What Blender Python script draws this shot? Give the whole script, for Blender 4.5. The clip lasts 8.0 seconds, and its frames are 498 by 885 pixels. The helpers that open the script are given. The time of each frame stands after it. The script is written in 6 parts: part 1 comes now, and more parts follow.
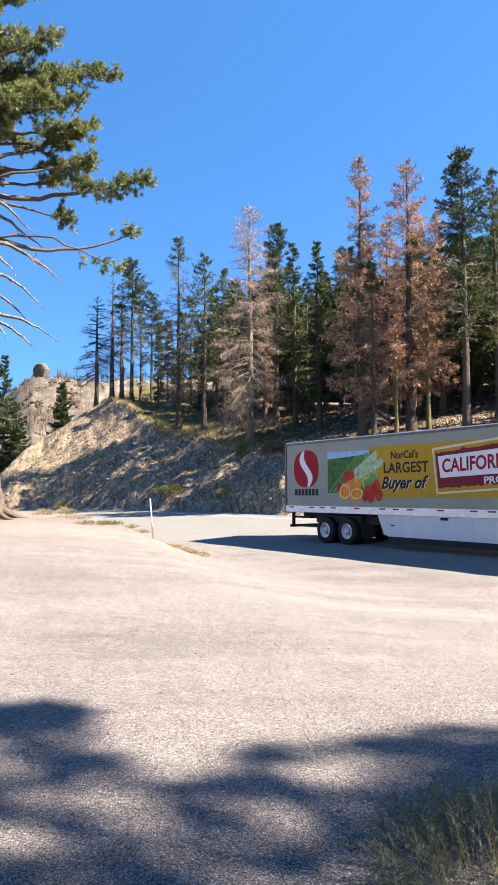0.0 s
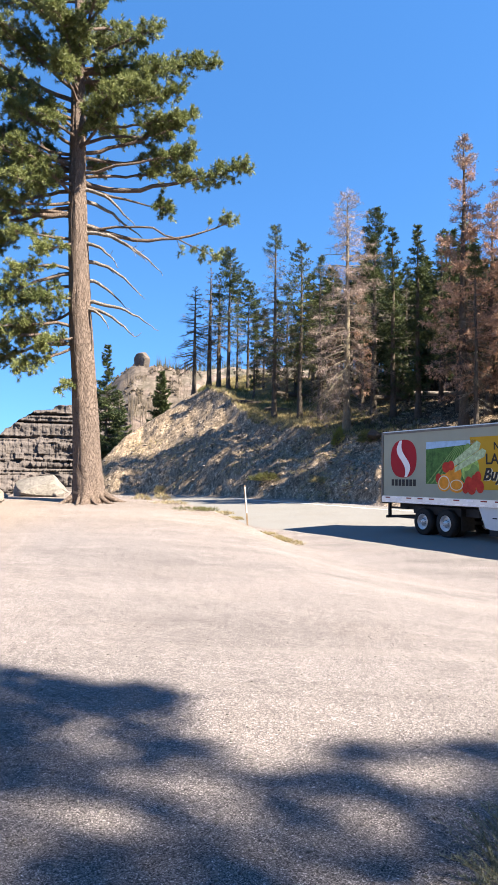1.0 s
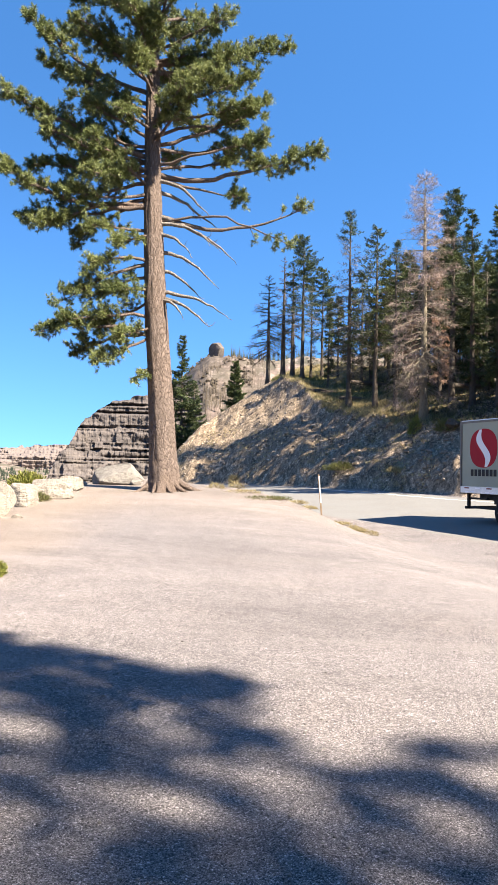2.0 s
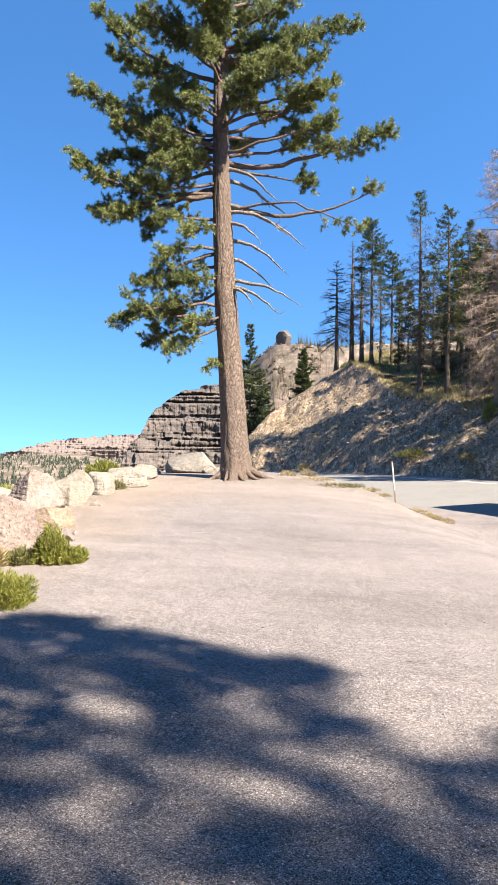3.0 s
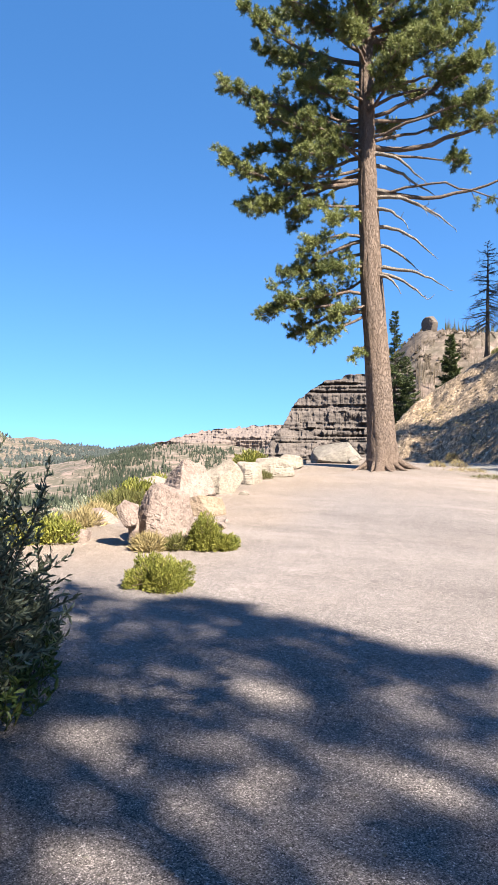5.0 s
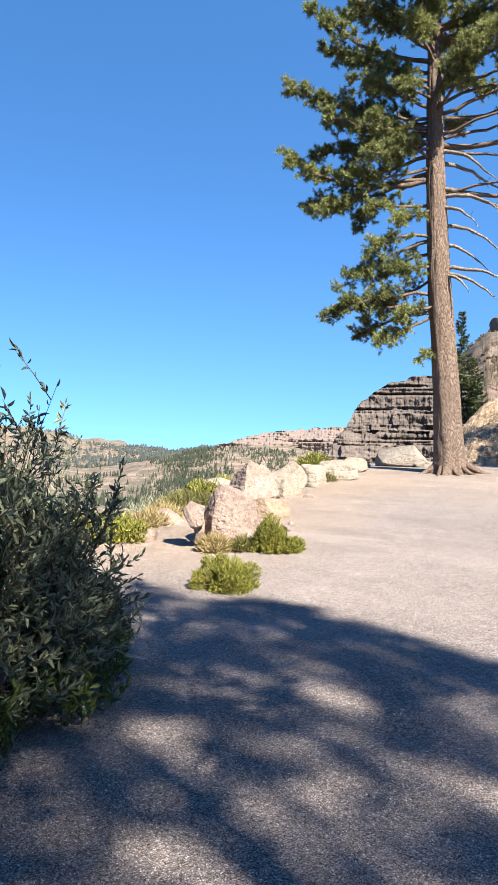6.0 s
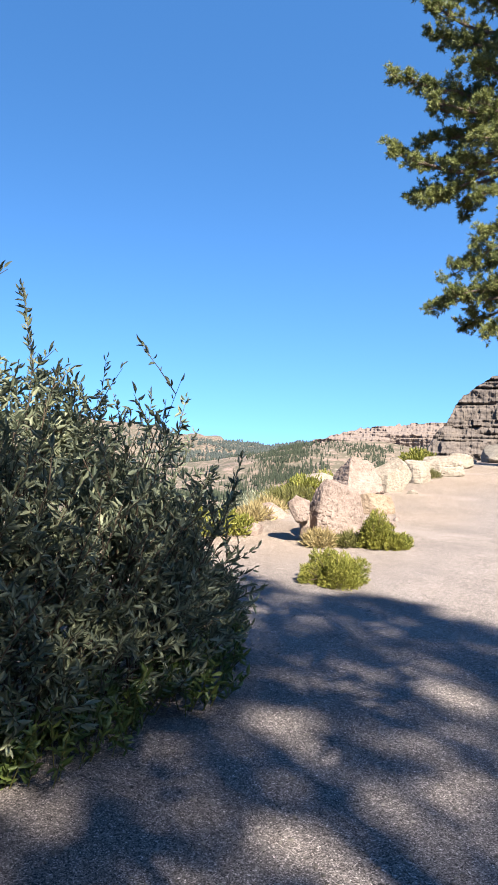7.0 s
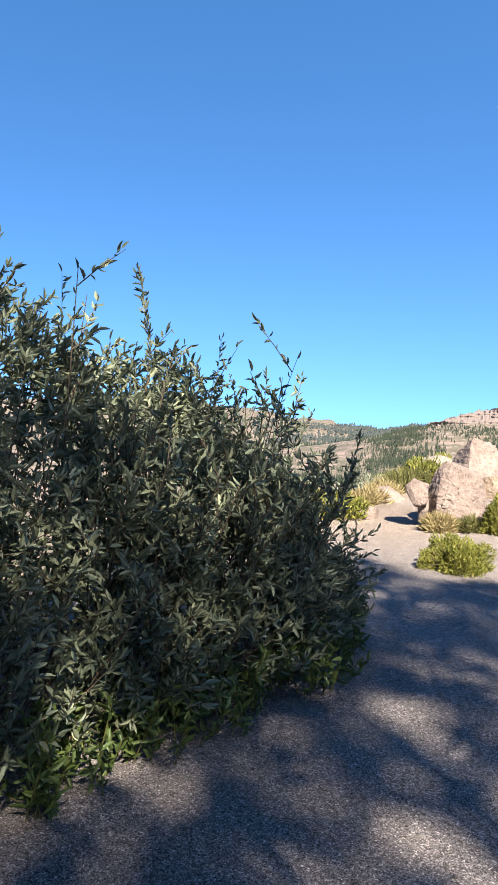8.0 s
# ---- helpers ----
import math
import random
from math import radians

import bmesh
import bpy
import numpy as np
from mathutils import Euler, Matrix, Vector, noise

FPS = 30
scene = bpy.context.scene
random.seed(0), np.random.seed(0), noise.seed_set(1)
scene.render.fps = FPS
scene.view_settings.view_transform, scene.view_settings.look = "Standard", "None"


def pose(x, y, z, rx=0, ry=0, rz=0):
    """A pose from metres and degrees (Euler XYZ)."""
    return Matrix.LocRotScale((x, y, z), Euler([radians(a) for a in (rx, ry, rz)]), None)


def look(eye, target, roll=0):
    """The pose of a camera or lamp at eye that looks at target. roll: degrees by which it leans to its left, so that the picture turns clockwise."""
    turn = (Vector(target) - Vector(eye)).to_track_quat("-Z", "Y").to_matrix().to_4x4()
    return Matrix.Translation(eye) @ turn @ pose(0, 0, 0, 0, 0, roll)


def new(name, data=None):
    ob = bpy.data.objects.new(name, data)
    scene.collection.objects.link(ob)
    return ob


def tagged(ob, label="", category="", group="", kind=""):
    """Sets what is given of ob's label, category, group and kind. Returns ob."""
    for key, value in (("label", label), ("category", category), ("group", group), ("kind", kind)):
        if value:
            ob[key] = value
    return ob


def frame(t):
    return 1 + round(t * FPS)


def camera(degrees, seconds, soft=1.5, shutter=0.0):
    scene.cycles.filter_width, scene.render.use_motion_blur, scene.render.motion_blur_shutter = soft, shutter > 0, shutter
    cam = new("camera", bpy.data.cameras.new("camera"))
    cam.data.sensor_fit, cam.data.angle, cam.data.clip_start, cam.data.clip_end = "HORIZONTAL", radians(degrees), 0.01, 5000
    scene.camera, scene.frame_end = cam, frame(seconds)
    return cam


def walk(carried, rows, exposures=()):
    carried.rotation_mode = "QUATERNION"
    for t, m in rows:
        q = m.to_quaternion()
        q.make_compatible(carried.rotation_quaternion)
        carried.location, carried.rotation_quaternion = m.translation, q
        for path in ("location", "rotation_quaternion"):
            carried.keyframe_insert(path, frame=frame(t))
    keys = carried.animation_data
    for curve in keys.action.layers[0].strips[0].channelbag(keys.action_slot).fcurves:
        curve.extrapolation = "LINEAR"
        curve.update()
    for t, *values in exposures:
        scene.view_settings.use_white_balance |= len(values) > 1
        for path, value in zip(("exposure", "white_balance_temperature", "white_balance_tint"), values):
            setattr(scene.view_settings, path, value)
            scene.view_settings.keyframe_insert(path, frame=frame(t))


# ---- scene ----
cam = camera(39.06, 8.0, soft=0.6)
PATH = [
    (0.0, pose(0.013, -0.048, 1.709, 93.98, 0.27, -4.41)),
    (0.5, pose(0.000, 0.000, 1.700, 93.42, -0.30, 0.00)),
    (1.0, pose(0.026, 0.069, 1.708, 93.00, -0.79, 3.31)),
    (1.5, pose(0.048, 0.126, 1.706, 92.59, -1.06, 6.36)),
    (3.0, pose(-0.082, 0.173, 1.681, 91.01, -0.58, 14.90)),
    (3.5, pose(-0.099, 0.176, 1.682, 90.65, -0.43, 17.58)),
    (4.0, pose(-0.121, 0.164, 1.686, 90.38, -0.43, 20.59)),
    (4.5, pose(-0.151, 0.152, 1.684, 90.16, -0.45, 23.79)),
    (6.0, pose(-0.214, 0.097, 1.690, 90.19, -0.94, 31.54)),
    (6.5, pose(-0.251, 0.061, 1.690, 90.14, -1.09, 34.93)),
    (7.0, pose(-0.334, 0.002, 1.674, 89.68, -1.12, 39.33)),
    (7.5, pose(-0.399, 0.013, 1.644, 89.02, -0.78, 43.97)),
    (8.0, pose(-0.433, 0.060, 1.642, 88.26, -0.54, 48.44)),
]
walk(cam, PATH, exposures=[(0.0, 2.15, 8000, 5), (1.5, 2.1, 8000, 5), (3.5, 2.0, 8000, 5), (6.5, 1.97, 8000, 5), (8.0, 1.94, 8000, 5)])

# ---------------------------------------------------------------- light
SUN_EL = 43.0
SUN_H = Vector((0.915, -0.4, 0.0)).normalized()
SUN_DIR = Vector((SUN_H.x * math.cos(radians(SUN_EL)), SUN_H.y * math.cos(radians(SUN_EL)), math.sin(radians(SUN_EL))))
world = bpy.data.worlds.new("world")
scene.world = world
world.use_nodes = True
wn = world.node_tree
wn.nodes.clear()
sky = wn.nodes.new("ShaderNodeTexSky")
sky.sky_type = "NISHITA"
sky.sun_disc = False
sky.sun_elevation = radians(SUN_EL)
sky.sun_rotation = math.atan2(SUN_H.x, SUN_H.y)
sky.altitude = 2600
sky.air_density = 1.0
sky.dust_density = 0.3
sky.ozone_density = 2.2
bg = wn.nodes.new("ShaderNodeBackground")
bg.inputs["Strength"].default_value = 0.13
wo = wn.nodes.new("ShaderNodeOutputWorld")
hsv = wn.nodes.new("ShaderNodeHueSaturation")
hsv.inputs["Saturation"].default_value = 1.28
hsv.inputs["Hue"].default_value = 0.505
wn.links.new(sky.outputs[0], hsv.inputs["Color"])
wn.links.new(hsv.outputs[0], bg.inputs[0])
tc = wn.nodes.new("ShaderNodeTexCoord")
lift = wn.nodes.new("ShaderNodeMapping")
lift.inputs["Location"].default_value = (0, 0, 0.25)
lift.inputs["Scale"].default_value = (1, 1, 1.1)
wn.links.new(tc.outputs["Generated"], lift.inputs["Vector"])
wn.links.new(lift.outputs[0], sky.inputs["Vector"])
wn.links.new(bg.outputs[0], wo.inputs[0])
sun_data = bpy.data.lights.new("sun", "SUN")
sun_data.energy = 5.0
sun_data.angle = radians(0.55)
sun_data.color = (1.0, 0.975, 1.0)
sun = new("sun", sun_data)
sun.matrix_world = look(SUN_DIR * 200, (0, 0, 0))


# ---------------------------------------------------------------- materials
class Mat:
    """A small node-graph writer."""

    def __init__(self, name, rough=0.8, metal=0.0, spec=0.3):
        self.m = bpy.data.materials.new(name)
        self.m.use_nodes = True
        self.t = self.m.node_tree
        self.p = self.t.nodes["Principled BSDF"]
        self.p.inputs["Roughness"].default_value = rough
        self.p.inputs["Metallic"].default_value = metal
        self.p.inputs["Specular IOR Level"].default_value = spec
        self.c = self.t.nodes.new("ShaderNodeTexCoord").outputs["Object"]
        self.geo = self.t.nodes.new("ShaderNodeNewGeometry")

    def set(self, sock, v):
        if isinstance(v, bpy.types.NodeSocket):
            self.t.links.new(v, sock)
        elif isinstance(v, (tuple, list)) and len(v) == 3 and sock.type == "RGBA":
            sock.default_value = (*v, 1)
        else:
            sock.default_value = v

    def stretch(self, sx, sy, sz, src=None):
        n = self.t.nodes.new("ShaderNodeMapping")
        n.inputs["Scale"].default_value = (sx, sy, sz)
        self.set(n.inputs["Vector"], src or self.c)
        return n.outputs[0]

    def turn(self, deg, src=None):
        n = self.t.nodes.new("ShaderNodeMapping")
        n.inputs["Rotation"].default_value = (0, 0, radians(deg))
        self.set(n.inputs["Vector"], src or self.c)
        return n.outputs[0]

    def noise(self, scale, detail=4, rough=0.6, vec=None, dist=0.0):
        n = self.t.nodes.new("ShaderNodeTexNoise")
        self.set(n.inputs["Vector"], vec or self.c)
        n.inputs["Scale"].default_value = scale
        n.inputs["Detail"].default_value = detail
        n.inputs["Roughness"].default_value = rough
        n.inputs["Distortion"].default_value = dist
        return n.outputs["Fac"]

    def cells(self, scale, out="Distance", vec=None, feature="F1"):
        n = self.t.nodes.new("ShaderNodeTexVoronoi")
        n.feature = feature
        self.set(n.inputs["Vector"], vec or self.c)
        n.inputs["Scale"].default_value = scale
        return n.outputs[out]

    def ramp(self, fac, stops):
        n = self.t.nodes.new("ShaderNodeValToRGB")
        e = n.color_ramp.elements
        while len(e) < len(stops):
            e.new(0.5)
        for k, (pos, col) in zip(e, stops):
            k.position = pos
            k.color = (*col, 1) if isinstance(col, (tuple, list)) else (col, col, col, 1)
        self.set(n.inputs[0], fac)
        return n.outputs[0]

    def mix(self, fac, a, b, mode="MIX"):
        n = self.t.nodes.new("ShaderNodeMix")
        n.data_type = "RGBA"
        n.blend_type = mode
        self.set(n.inputs["Factor"], fac)
        self.set(n.inputs[6], a)
        self.set(n.inputs[7], b)
        return n.outputs[2]

    def math(self, op, a, b=0.5):
        n = self.t.nodes.new("ShaderNodeMath")
        n.operation = op
        self.set(n.inputs[0], a)
        self.set(n.inputs[1], b)
        return n.outputs[0]

    def attr(self, name):
        n = self.t.nodes.new("ShaderNodeAttribute")
        n.attribute_name = name
        s = self.t.nodes.new("ShaderNodeSeparateColor")
        self.t.links.new(n.outputs["Color"], s.inputs[0])
        return s.outputs

    def parts(self, col):
        n = self.t.nodes.new("ShaderNodeSeparateColor")
        self.t.links.new(col, n.inputs[0])
        return n.outputs

    def island(self):
        return self.geo.outputs["Random Per Island"]

    def each(self):
        return self.t.nodes.new("ShaderNodeObjectInfo").outputs["Random"]

    def bump(self, h, strength=0.5, dist=0.02, prev=None):
        n = self.t.nodes.new("ShaderNodeBump")
        n.inputs["Strength"].default_value = strength
        n.inputs["Distance"].default_value = dist
        self.set(n.inputs["Height"], h)
        if prev:
            self.t.links.new(prev, n.inputs["Normal"])
        self.t.links.new(n.outputs[0], self.p.inputs["Normal"])
        return n.outputs[0]

    def color(self, v):
        self.set(self.p.inputs["Base Color"], v)
        return self

    def rough(self, v):
        self.set(self.p.inputs["Roughness"], v)

    def leaf(self, col, amount=0.3):
        """Diffuse and light passing through the leaf."""
        tr = self.t.nodes.new("ShaderNodeBsdfTranslucent")
        mx = self.t.nodes.new("ShaderNodeMixShader")
        out = self.t.nodes["Material Output"]
        self.set(self.p.inputs["Base Color"], col)
        self.set(tr.inputs["Color"], col)
        mx.inputs[0].default_value = amount
        self.t.links.new(self.p.outputs[0], mx.inputs[1])
        self.t.links.new(tr.outputs[0], mx.inputs[2])
        self.t.links.new(mx.outputs[0], out.inputs["Surface"])
        return self


def mat_ground():
    m = Mat("ground", 0.95, spec=0.15)
    z = m.attr("zone")
    asphalt, grass, earth = z[0], z[1], z[2]
    far = m.attr("reach")[0]
    big = m.noise(0.35, 5, 0.6)
    mid = m.noise(2.2, 5, 0.65)
    grit = m.noise(70, 3, 0.75)
    peb = m.cells(95, "Color")
    # packed gravel and dust
    base = m.ramp(big, [(0.3, (0.160, 0.140, 0.136)), (0.5, (0.188, 0.163, 0.157)), (0.7, (0.212, 0.178, 0.166))])
    base = m.mix(0.35, base, m.ramp(mid, [(0.3, (0.145, 0.128, 0.124)), (0.7, (0.222, 0.196, 0.189))]))
    tan = m.attr("reach")[1]
    base = m.mix(m.math("MULTIPLY", tan, 0.75), base, m.ramp(mid, [(0.3, (0.205, 0.156, 0.122)), (0.7, (0.262, 0.208, 0.168))]))
    for scale, lot in ((210, [(0.0, 0.10), (0.2, 0.45), (0.55, 0.95), (0.85, 1.35), (0.95, 2.3), (1.0, 3.2)]), (100, [(0.0, 0.35), (0.12, 0.85), (0.8, 1.0), (0.95, 1.2), (1.0, 2.0)])):
        base = m.mix(0.95, base, m.mix(1.0, base, m.ramp(m.parts(m.cells(scale, "Color"))[0], lot), "MULTIPLY"))
    base = m.mix(0.55, base, m.mix(1.0, base, m.ramp(m.noise(26, 4, 0.85), [(0.36, 0.5), (0.5, 1.0), (0.64, 1.4)]), "MULTIPLY"))
    wash = m.noise(0.7, 6, 0.7, m.stretch(0.3, 1.0, 1.0), 0.6)
    base = m.mix(0.6, base, m.mix(1.0, base, m.ramp(wash, [(0.32, 0.72), (0.5, 0.98), (0.68, 1.22)]), "MULTIPLY"))
    track = m.noise(0.5, 3, 0.5, m.stretch(0.16, 1.3, 1.0), 0.3)
    base = m.mix(m.ramp(track, [(0.56, 0.0), (0.66, 0.45)]), base, m.ramp(mid, [(0.3, (0.205, 0.178, 0.165)), (0.7, (0.262, 0.229, 0.213))]))
    # asphalt
    asp = m.ramp(m.noise(40, 4, 0.7), [(0.3, (0.145, 0.138, 0.13)), (0.7, (0.225, 0.214, 0.2))])
    asp = m.mix(m.ramp(big, [(0.4, 0.0), (0.7, 0.5)]), asp, (0.164, 0.148, 0.131))
    # loose volcanic earth
    ev = m.noise(0.9, 6, 0.7)
    er = m.ramp(ev, [(0.28, (0.080, 0.057, 0.040)), (0.45, (0.178, 0.128, 0.088)), (0.6, (0.275, 0.203, 0.143)), (0.75, (0.355, 0.278, 0.204))])
    er = m.mix(0.45, er, m.ramp(m.noise(7, 5, 0.75), [(0.35, (0.045, 0.034, 0.024)), (0.6, (0.335, 0.252, 0.178))]))
    er = m.mix(0.75, er, m.mix(1.0, er, m.ramp(m.noise(1.6, 6, 0.75, m.turn(35, m.stretch(2.6, 0.5, 0.5)), 0.4), [(0.34, 0.35), (0.5, 0.95), (0.64, 1.75)]), "MULTIPLY"))
    er = m.mix(0.6, er, m.mix(1.0, er, m.ramp(m.parts(m.cells(11, "Color"))[0], [(0.0, 0.25), (0.3, 0.75), (0.8, 1.1), (1.0, 2.2)]), "MULTIPLY"))
    er = m.mix(0.8, er, m.mix(1.0, er, m.ramp(m.cells(4.5, "Color"), [(0.1, 0.35), (0.4, 0.8), (0.75, 1.05), (0.9, 1.9)]), "MULTIPLY"))
    # dry grass turf
    gr = m.ramp(m.noise(1.1, 5, 0.7), [(0.3, (0.061, 0.06, 0.023)), (0.5, (0.164, 0.132, 0.046)), (0.7, (0.295, 0.224, 0.077))])
    # far slopes: pale bare rock, scrub
    fr = m.ramp(m.noise(0.012, 6, 0.6), [(0.35, (0.14, 0.1, 0.082)), (0.5, (0.24, 0.165, 0.138)), (0.65, (0.2, 0.15, 0.122))])
    fr = m.mix(0.55, fr, m.ramp(m.noise(0.25, 6, 0.75), [(0.35, (0.055, 0.046, 0.038)), (0.6, (0.3, 0.225, 0.19))]))
    fr = m.mix(m.ramp(m.noise(0.05, 6, 0.75), [(0.4, 0.0), (0.52, 0.85)]), fr, (0.075, 0.072, 0.05))
    fr = m.mix(m.ramp(m.noise(0.11, 5, 0.7), [(0.57, 0.0), (0.62, 0.75)]), fr, m.ramp(m.noise(1.1, 4, 0.7), [(0.35, (0.13, 0.105, 0.09)), (0.6, (0.31, 0.255, 0.222))]))
    fr = m.mix(m.math("MULTIPLY", m.attr("reach")[2], 0.8), fr, m.ramp(m.noise(0.3, 6, 0.75), [(0.35, (0.05, 0.038, 0.03)), (0.5, (0.115, 0.088, 0.072)), (0.66, (0.21, 0.165, 0.14))]))
    c = m.mix(earth, base, er)
    c = m.mix(grass, c, gr)
    c = m.mix(asphalt, c, asp)
    c = m.mix(far, c, fr)
    m.color(c)
    near = m.math("SUBTRACT", 1.0, far)
    b1 = m.bump(m.mix(0.5, grit, peb), 0.7, 0.008)
    m.bump(m.math("MULTIPLY", m.noise(3.5, 6, 0.7), near), 0.5, 0.09, b1)
    return m.m


def mat_rock(name, dark, mid, light, scale=1.0, spec=0.2):
    m = Mat(name, 0.92, spec=spec)
    n1, n2 = m.noise(1.3 * scale, 6, 0.65), m.noise(9 * scale, 6, 0.7)
    c = m.ramp(n1, [(0.28, dark), (0.5, mid), (0.72, light)])
    c = m.mix(0.5, c, m.ramp(n2, [(0.3, dark), (0.62, light)]))
    c = m.mix(m.ramp(m.noise(4 * scale, 5, 0.7), [(0.6, 0.0), (0.72, 0.45)]), c, (0.2, 0.17, 0.14))
    pit = m.ramp(m.cells(16 * scale), [(0.06, 0.35), (0.2, 1.0)])
    c = m.mix(m.ramp(m.noise(3 * scale, 4, 0.6), [(0.42, 0.0), (0.6, 0.85)]), c, m.mix(1.0, c, pit, "MULTIPLY"))
    m.color(c)
    b = m.bump(m.noise(14 * scale, 8, 0.8), 1.0, 0.06 / scale)
    m.bump(m.cells(5 * scale, "Distance", None, "DISTANCE_TO_EDGE"), 0.15, 0.05 / scale, b)
    return m.m


def mat_strata(name, dark, mid, light):
    m = Mat(name, 0.95, spec=0.1)
    band = m.noise(0.55, 5, 0.6, m.stretch(0.06, 0.06, 1.6), 0.4)
    c = m.ramp(band, [(0.3, dark), (0.48, mid), (0.56, dark), (0.7, light)])
    c = m.mix(0.6, c, m.ramp(m.noise(0.5, 6, 0.75), [(0.3, dark), (0.5, mid), (0.72, light)]))
    c = m.mix(m.ramp(m.noise(0.16, 5, 0.7), [(0.52, 0.0), (0.66, 0.4)]), c, (light[0] * 0.85, light[1] * 0.85, light[2] * 0.8))
    m.color(c)
    m.bump(m.noise(1.2, 6, 0.75), 0.8, 0.5)
    return m.m


def mat_bark(name, dark, mid, light, scale=1.0, plates=True):
    m = Mat(name, 0.95, spec=0.1)
    v = m.stretch(5.5 * scale, 5.5 * scale, 0.9 * scale)
    n = m.noise(3.0, 6, 0.7, v)
    vo = m.math("ADD", m.cells(2.2, "Distance", v, "DISTANCE_TO_EDGE"), m.math("MULTIPLY", m.math("SUBTRACT", m.noise(6.0, 4, 0.7, v), 0.45), 0.5))
    c = m.ramp(n, [(0.3, mid), (0.65, light)])
    c = m.mix(m.ramp(m.noise(0.6, 3, 0.5), [(0.4, 0.0), (0.7, 0.35)]), c, (light[0] * 0.95, light[1] * 0.85, light[2] * 0.75))
    c = m.mix(m.ramp(vo, [(0.0, 0.6), (0.1, 0.0)]), c, dark)
    m.color(c)
    b = m.bump(m.ramp(vo, [(0.0, 0.0), (0.22, 1.0)]), 0.9, 0.05)
    m.bump(m.noise(40, 4, 0.7), 0.4, 0.01, b)
    return m.m


def mat_foliage(name, stops, through_leaf=0.25, rough=0.6, scale=0.8, spec=0.25):
    m = Mat(name, rough, spec=spec)
    c = m.ramp(m.island(), stops)
    c = m.mix(0.4, c, m.ramp(m.noise(scale, 3, 0.6), [(0.3, stops[0][1]), (0.7, stops[-1][1])]))
    m.leaf(c, through_leaf)
    return m.m


def mat_plain(name, col, rough=0.5, metal=0.0, spec=0.14, vary=0.12, scale=3.0, dirt=0.0):
    m = Mat(name, rough, metal, spec)
    lo = tuple(x * (1 - vary) for x in col)
    hi = tuple(min(1, x * (1 + vary)) for x in col)
    c = m.ramp(m.noise(scale, 5, 0.65), [(0.3, lo), (0.7, hi)])
    if dirt:
        c = m.mix(m.math("MULTIPLY", m.ramp(m.noise(1.4, 6, 0.7, m.stretch(1, 1, 0.25)), [(0.45, 0.0), (0.7, 1.0)]), dirt), c, (0.2, 0.17, 0.14))
    m.color(c)
    m.bump(m.noise(30, 3, 0.6), 0.1, 0.004)
    return m.m


